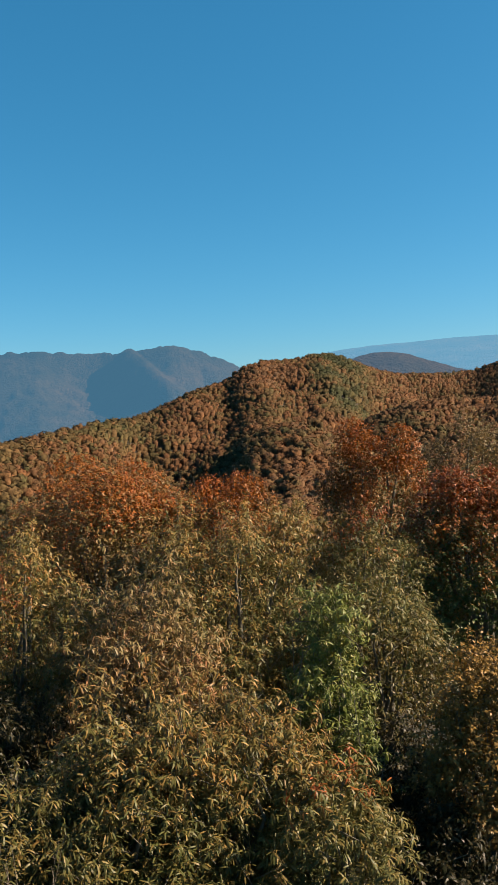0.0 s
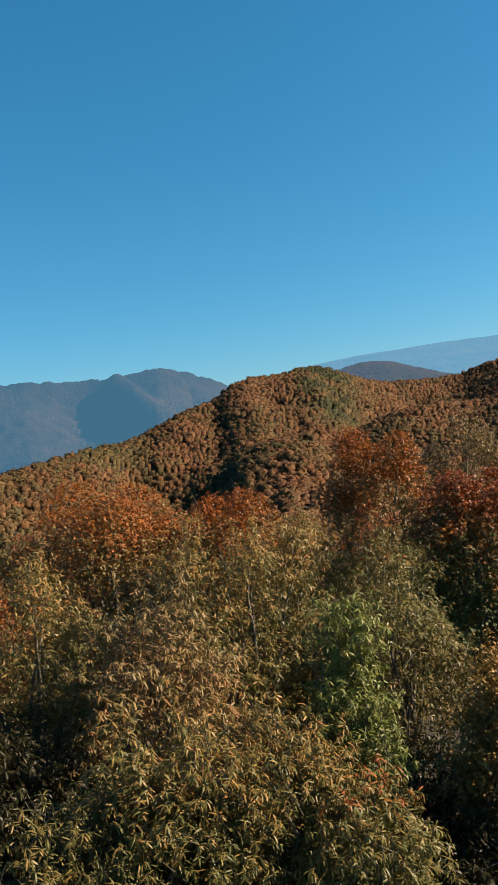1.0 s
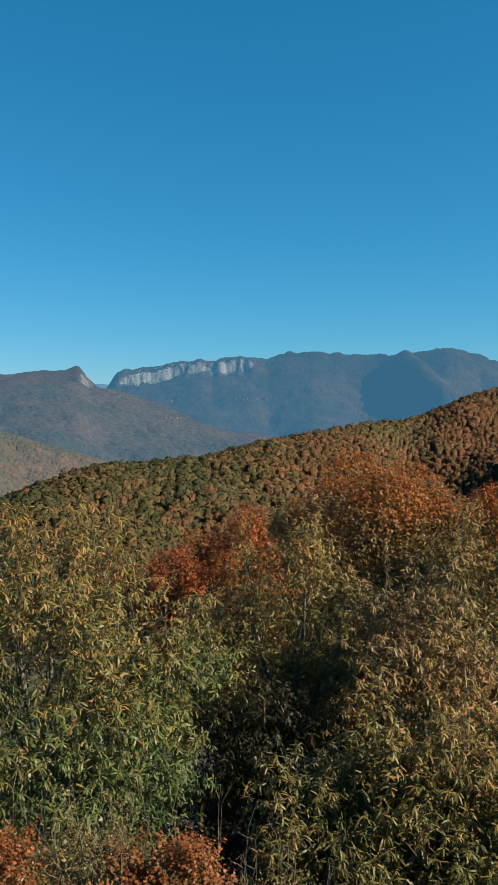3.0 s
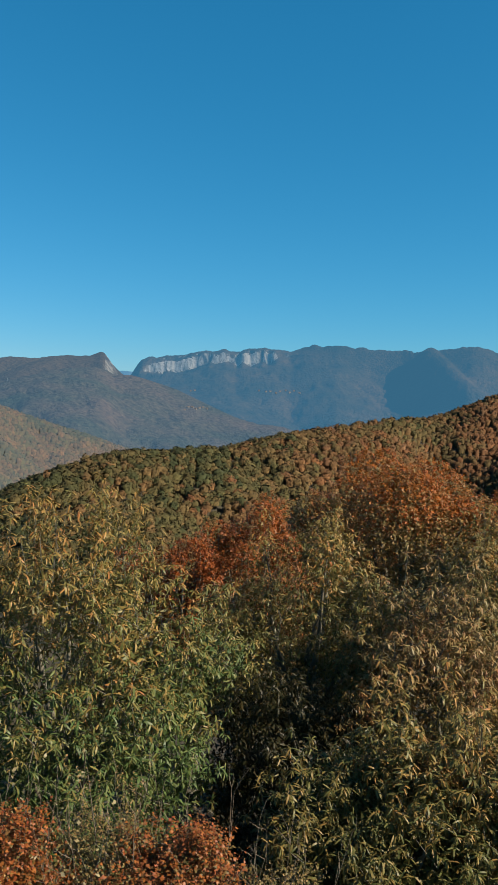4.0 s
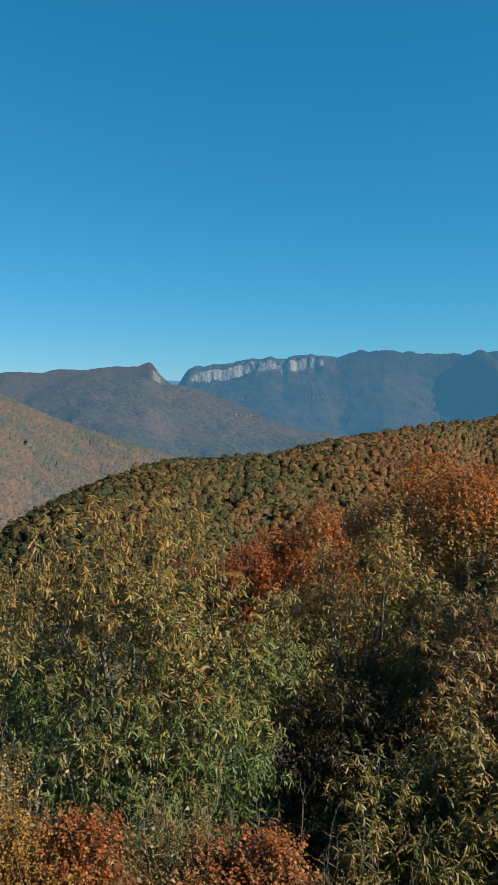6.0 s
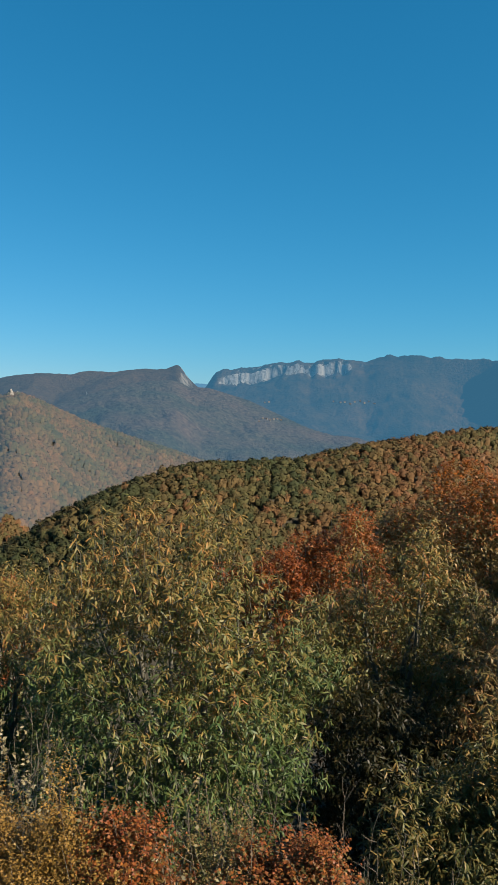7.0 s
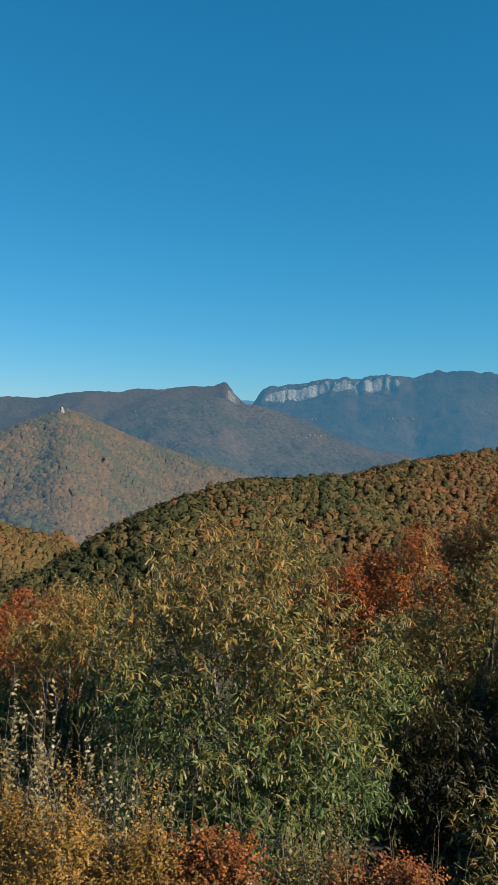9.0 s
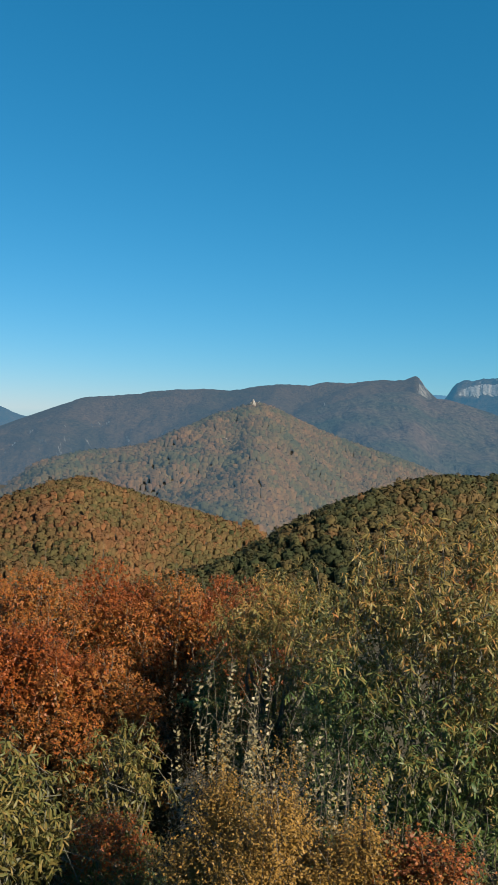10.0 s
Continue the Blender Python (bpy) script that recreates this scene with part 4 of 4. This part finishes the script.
shrub("willow_shrub", "tan-leaved shrub with many fine twigs", -3.2, 5.85, 2.5, 1.0, M_TAN, 150, tall=1.4, shoots=5600, leaders=40)
shrub("willow_shrub", "low tan shrub with small leaves", -2.4, 5.75, 2.4, 0.75, M_TAN, 151, tall=1.2, shoots=3600, leaders=16)
shrub("bramble_bush", "russet bramble with dry stems", -1.72, 5.65, 2.12, 0.6, M_BRAMBLE, 154, tall=0.9, shoots=2600, leaf=(0.036, 0.026), lobes=20)
shrub("willow_shrub", "green and tan leafy shrub", -1.02, 5.95, 2.25, 0.58, M_GOLD, 152, tall=1.0, shoots=1200, leaders=12)
shrub("bramble_bush", "orange-leaved bramble on the bank", -0.45, 5.7, 1.98, 0.8, M_BRAMBLE, 153, tall=0.9, shoots=3600, leaf=(0.036, 0.026), lobes=20)
shrub("willow_shrub", "low tan shrub with small leaves", -2.0, 5.3, 2.0, 0.65, M_TAN, 157, tall=0.9, shoots=2200)
shrub("bramble_bush", "reddish bramble with dry leaves", -1.2, 5.25, 1.8, 0.6, M_BRAMBLE, 155, tall=0.8, shoots=1700, leaf=(0.036, 0.026), lobes=20)
shrub("willow_shrub", "olive shrub with small pale leaves", 0.4, 6.4, 1.35, 0.5, M_GOLD, 156, tall=0.8, shoots=900)


# ---------------------------------------------------------------- dry weeds
def dry_weed(x, y, top, count, spread, seed, leafy=0):
    """A clump of dry upright stalks, some with side twigs and a few pale leaves."""
    rng = np.random.default_rng(seed)
    floor = ground_at(x, y)
    root = new("dry_weed")
    root.location = (x, y, floor)
    tagged(root, "clump of thin dry reddish-brown stalks" if not leafy else "tall stems with small pale leaves", "weed")
    base, way = [], []
    for k in range(count):
        a = np.array([rng.normal() * spread, rng.normal() * spread * 0.6, 0.0])
        tall = (top - floor) * (rng.uniform(0.80, 1.0) if leafy else rng.uniform(0.66, 0.97))
        b = a + np.array([rng.normal() * 0.2, rng.normal() * 0.12, tall])
        line = wobbly(rng, a, b, 7, 0.018)
        line[:, 0] += (np.linspace(0, 1, 7) ** 2) * rng.normal() * 0.12
        pieces = [tube(line, np.linspace(0.0042, 0.0015, 7), 4)]
        for q in range(5):
            s = line[rng.integers(3, 7)]
            e = s + np.array([rng.normal() * 0.07, rng.normal() * 0.07, rng.uniform(0.08, 0.22)])
            pieces.append(tube([s, (s + e) / 2 + rng.normal(size=3) * 0.01, e], [0.003, 0.0025, 0.0012], 3))
        mesh_part("stalk", np_mesh("stalk", *joined(pieces)), M_STRAW if k % 3 == 0 else M_TWIG, root)
        for q in range(leafy):
            s = rng.uniform(0.72, 1.0)
            base.append(a + (b - a) * s)
            way.append(unit(np.array([rng.normal(), rng.normal(), 0.5])))
    if leafy:
        base, way = np.array(base), np.array(way)
        n = len(base)
        pts, faces = leaf_mesh(base, way, unit(rng.normal(size=(n, 3)) + np.array([0, 0, 0.6])), rng.uniform(0.035, 0.06, n), rng.uniform(0.02, 0.034, n), rng.uniform(0.1, 0.5, n), "kite")
        mesh_part("foliage", np_mesh("foliage", pts, faces), M_SILVER, root)["kind"] = "stuff"
    return root


for n, (x, y, top, count, spread, leafy) in enumerate([(-3.62, 6.4, 3.0, 22, 0.17, 52), (-3.25, 6.45, 2.8, 14, 0.2, 36), (-2.7, 6.5, 2.4, 8, 0.22, 12), (-4.0, 6.3, 2.2, 6, 0.2, 12), (-2.2, 6.2, 2.55, 9, 0.25, 24), (-1.5, 6.2, 2.4, 11, 0.25, 6),
                                                       (-0.75, 6.3, 2.3, 12, 0.22, 0), (-0.2, 6.3, 2.15, 14, 0.25, 0), (0.3, 6.4, 1.9, 9, 0.2, 0), (-1.9, 5.9, 2.35, 11, 0.2, 3), (-1.2, 5.6, 2.25, 10, 0.25, 4)]):
    dry_weed(x, y, top, count, spread, 300 + n, leafy)


# ---------------------------------------------------------------- rocks and houses far off
def rock_material():
    n = Nodes("pale limestone")
    ob = n.coords("Object")
    cracks = n.noise(0.6, 5, ob, 0.7)
    n.link(n.ramp(cracks, [(0.35, (0.06, 0.06, 0.056)), (0.55, (0.20, 0.19, 0.18)), (0.75, (0.28, 0.27, 0.25))]), n.bsdf.inputs["Base Color"])
    n.bsdf.inputs["Roughness"].default_value = 0.95
    n.bump(cracks, 0.8, 0.6)
    return n.mat


M_ROCK = rock_material()


def rock_outcrop(az, r, wide, tall, seed):
    bm = bmesh.new()
    bmesh.ops.create_icosphere(bm, subdivisions=3, radius=1)
    off = Vector((seed * 3.1, seed * 1.7, 0))
    for v in bm.verts:
        k = 1 + 0.5 * noise.noise(v.co * 1.4 + off) + 0.35 * noise.noise(v.co * 3.5 + off)
        v.co = Vector((v.co.x * wide, v.co.y * wide, v.co.z * tall)) * k
    me = bpy.data.meshes.new("rock_outcrop")
    bm.to_mesh(me)
    bm.free()
    ob = mesh_part("rock_outcrop", me, M_ROCK)
    ob.location = (r * math.sin(radians(az)), r * math.cos(radians(az)), float(land(np.array(az), np.array(float(r)))) + tall * 0.3)
    return tagged(ob, "pale limestone outcrop among the trees", "rock", group="outcrops on the spur")


for az, r, wide, tall, seed in ((-21.95, 1285, 3.6, 9, 1), (-21.5, 1290, 3, 6, 2), (-23.9, 1090, 4, 6.5, 3), (-23.5, 1075, 5, 6, 4), (-23.1, 1060, 3.5, 5, 5)):
    rock_outcrop(az, r, wide, tall, seed)


def plain_material(name, color, rough):
    n = Nodes(name)
    n.link(n.mix(n.noise(0.8, 3, n.coords("Object")), color, tuple(0.75 * v for v in color)), n.bsdf.inputs["Base Color"])
    n.bsdf.inputs["Roughness"].default_value = rough
    return n.mat


M_WALL, M_ROOF = plain_material("whitewashed wall", (0.13, 0.135, 0.14), 0.9), plain_material("red-grey roof tiles", (0.10, 0.085, 0.08), 0.9)


def spot_on(face, az, rise):
    """The place on a far slope at a bearing and a height angle."""
    bearing = np.degrees(np.arctan2(face[8:, :, 0], face[8:, :, 1]))
    angle = np.degrees(np.arctan2(face[8:, :, 2] - EYE, np.hypot(face[8:, :, 0], face[8:, :, 1])))
    k = np.argmin((bearing - az) ** 2 + (angle - rise) ** 2)
    return face[8:].reshape(-1, 3)[k]


def house(place, wide, deep, tall, turn):
    root = new("house")
    root.matrix_world = pose(*place, 0, 0, turn)
    tagged(root, "small white house of the far village", "house", group="village houses")
    x, y = wide / 2, deep / 2
    v = [(-x, -y, -6), (x, -y, -6), (x, y, -6), (-x, y, -6), (-x, -y, tall), (x, -y, tall), (x, y, tall), (-x, y, tall), (-x, 0, tall + deep * 0.3), (x, 0, tall + deep * 0.3)]
    me = bpy.data.meshes.new("wall")
    me.from_pydata(v, [], [(0, 1, 5, 4), (1, 2, 6, 9, 5), (2, 3, 7, 6), (3, 0, 4, 8, 7)])
    mesh_part("wall", me, M_WALL, root)
    o, e = 0.7, 0.4
    h = tall + deep * 0.3
    v = [(-x - o, -y - o, tall - e), (x + o, -y - o, tall - e), (x + o, 0, h + 0.3), (-x - o, 0, h + 0.3), (x + o, y + o, tall - e), (-x - o, y + o, tall - e)]
    v += [(a, b, c - 0.35) for a, b, c in v]
    me = bpy.data.meshes.new("roof")
    me.from_pydata(v, [], [(0, 1, 2, 3), (3, 2, 4, 5), (9, 8, 7, 6), (11, 10, 8, 9), (0, 6, 7, 1), (5, 4, 10, 11), (0, 3, 9, 6), (3, 5, 11, 9), (1, 7, 8, 2), (2, 8, 10, 4)])
    mesh_part("roof", me, M_ROOF, root)


rng = np.random.default_rng(9)
for az in (-4.6, -4.3, -4.05, -3.8, -3.6, -3.3, -3.0):
    house(spot_on(APRON_FACE, az, -0.78 + rng.normal() * 0.09), rng.uniform(4, 6.5), 4, 3, rng.uniform(-30, 30))
for az, rise in ((1.2, 0.55), (1.5, 0.48), (2.2, 0.52), (2.9, 0.50), (3.2, 0.58), (0.7, 0.6), (1.9, 0.44), (2.6, 0.62), (3.6, 0.47), (-4.2, 0.35), (-3.9, 0.42)):
    house(spot_on(TABLE_FACE, az, rise), rng.uniform(5, 8), 5, 4, rng.uniform(-30, 30))
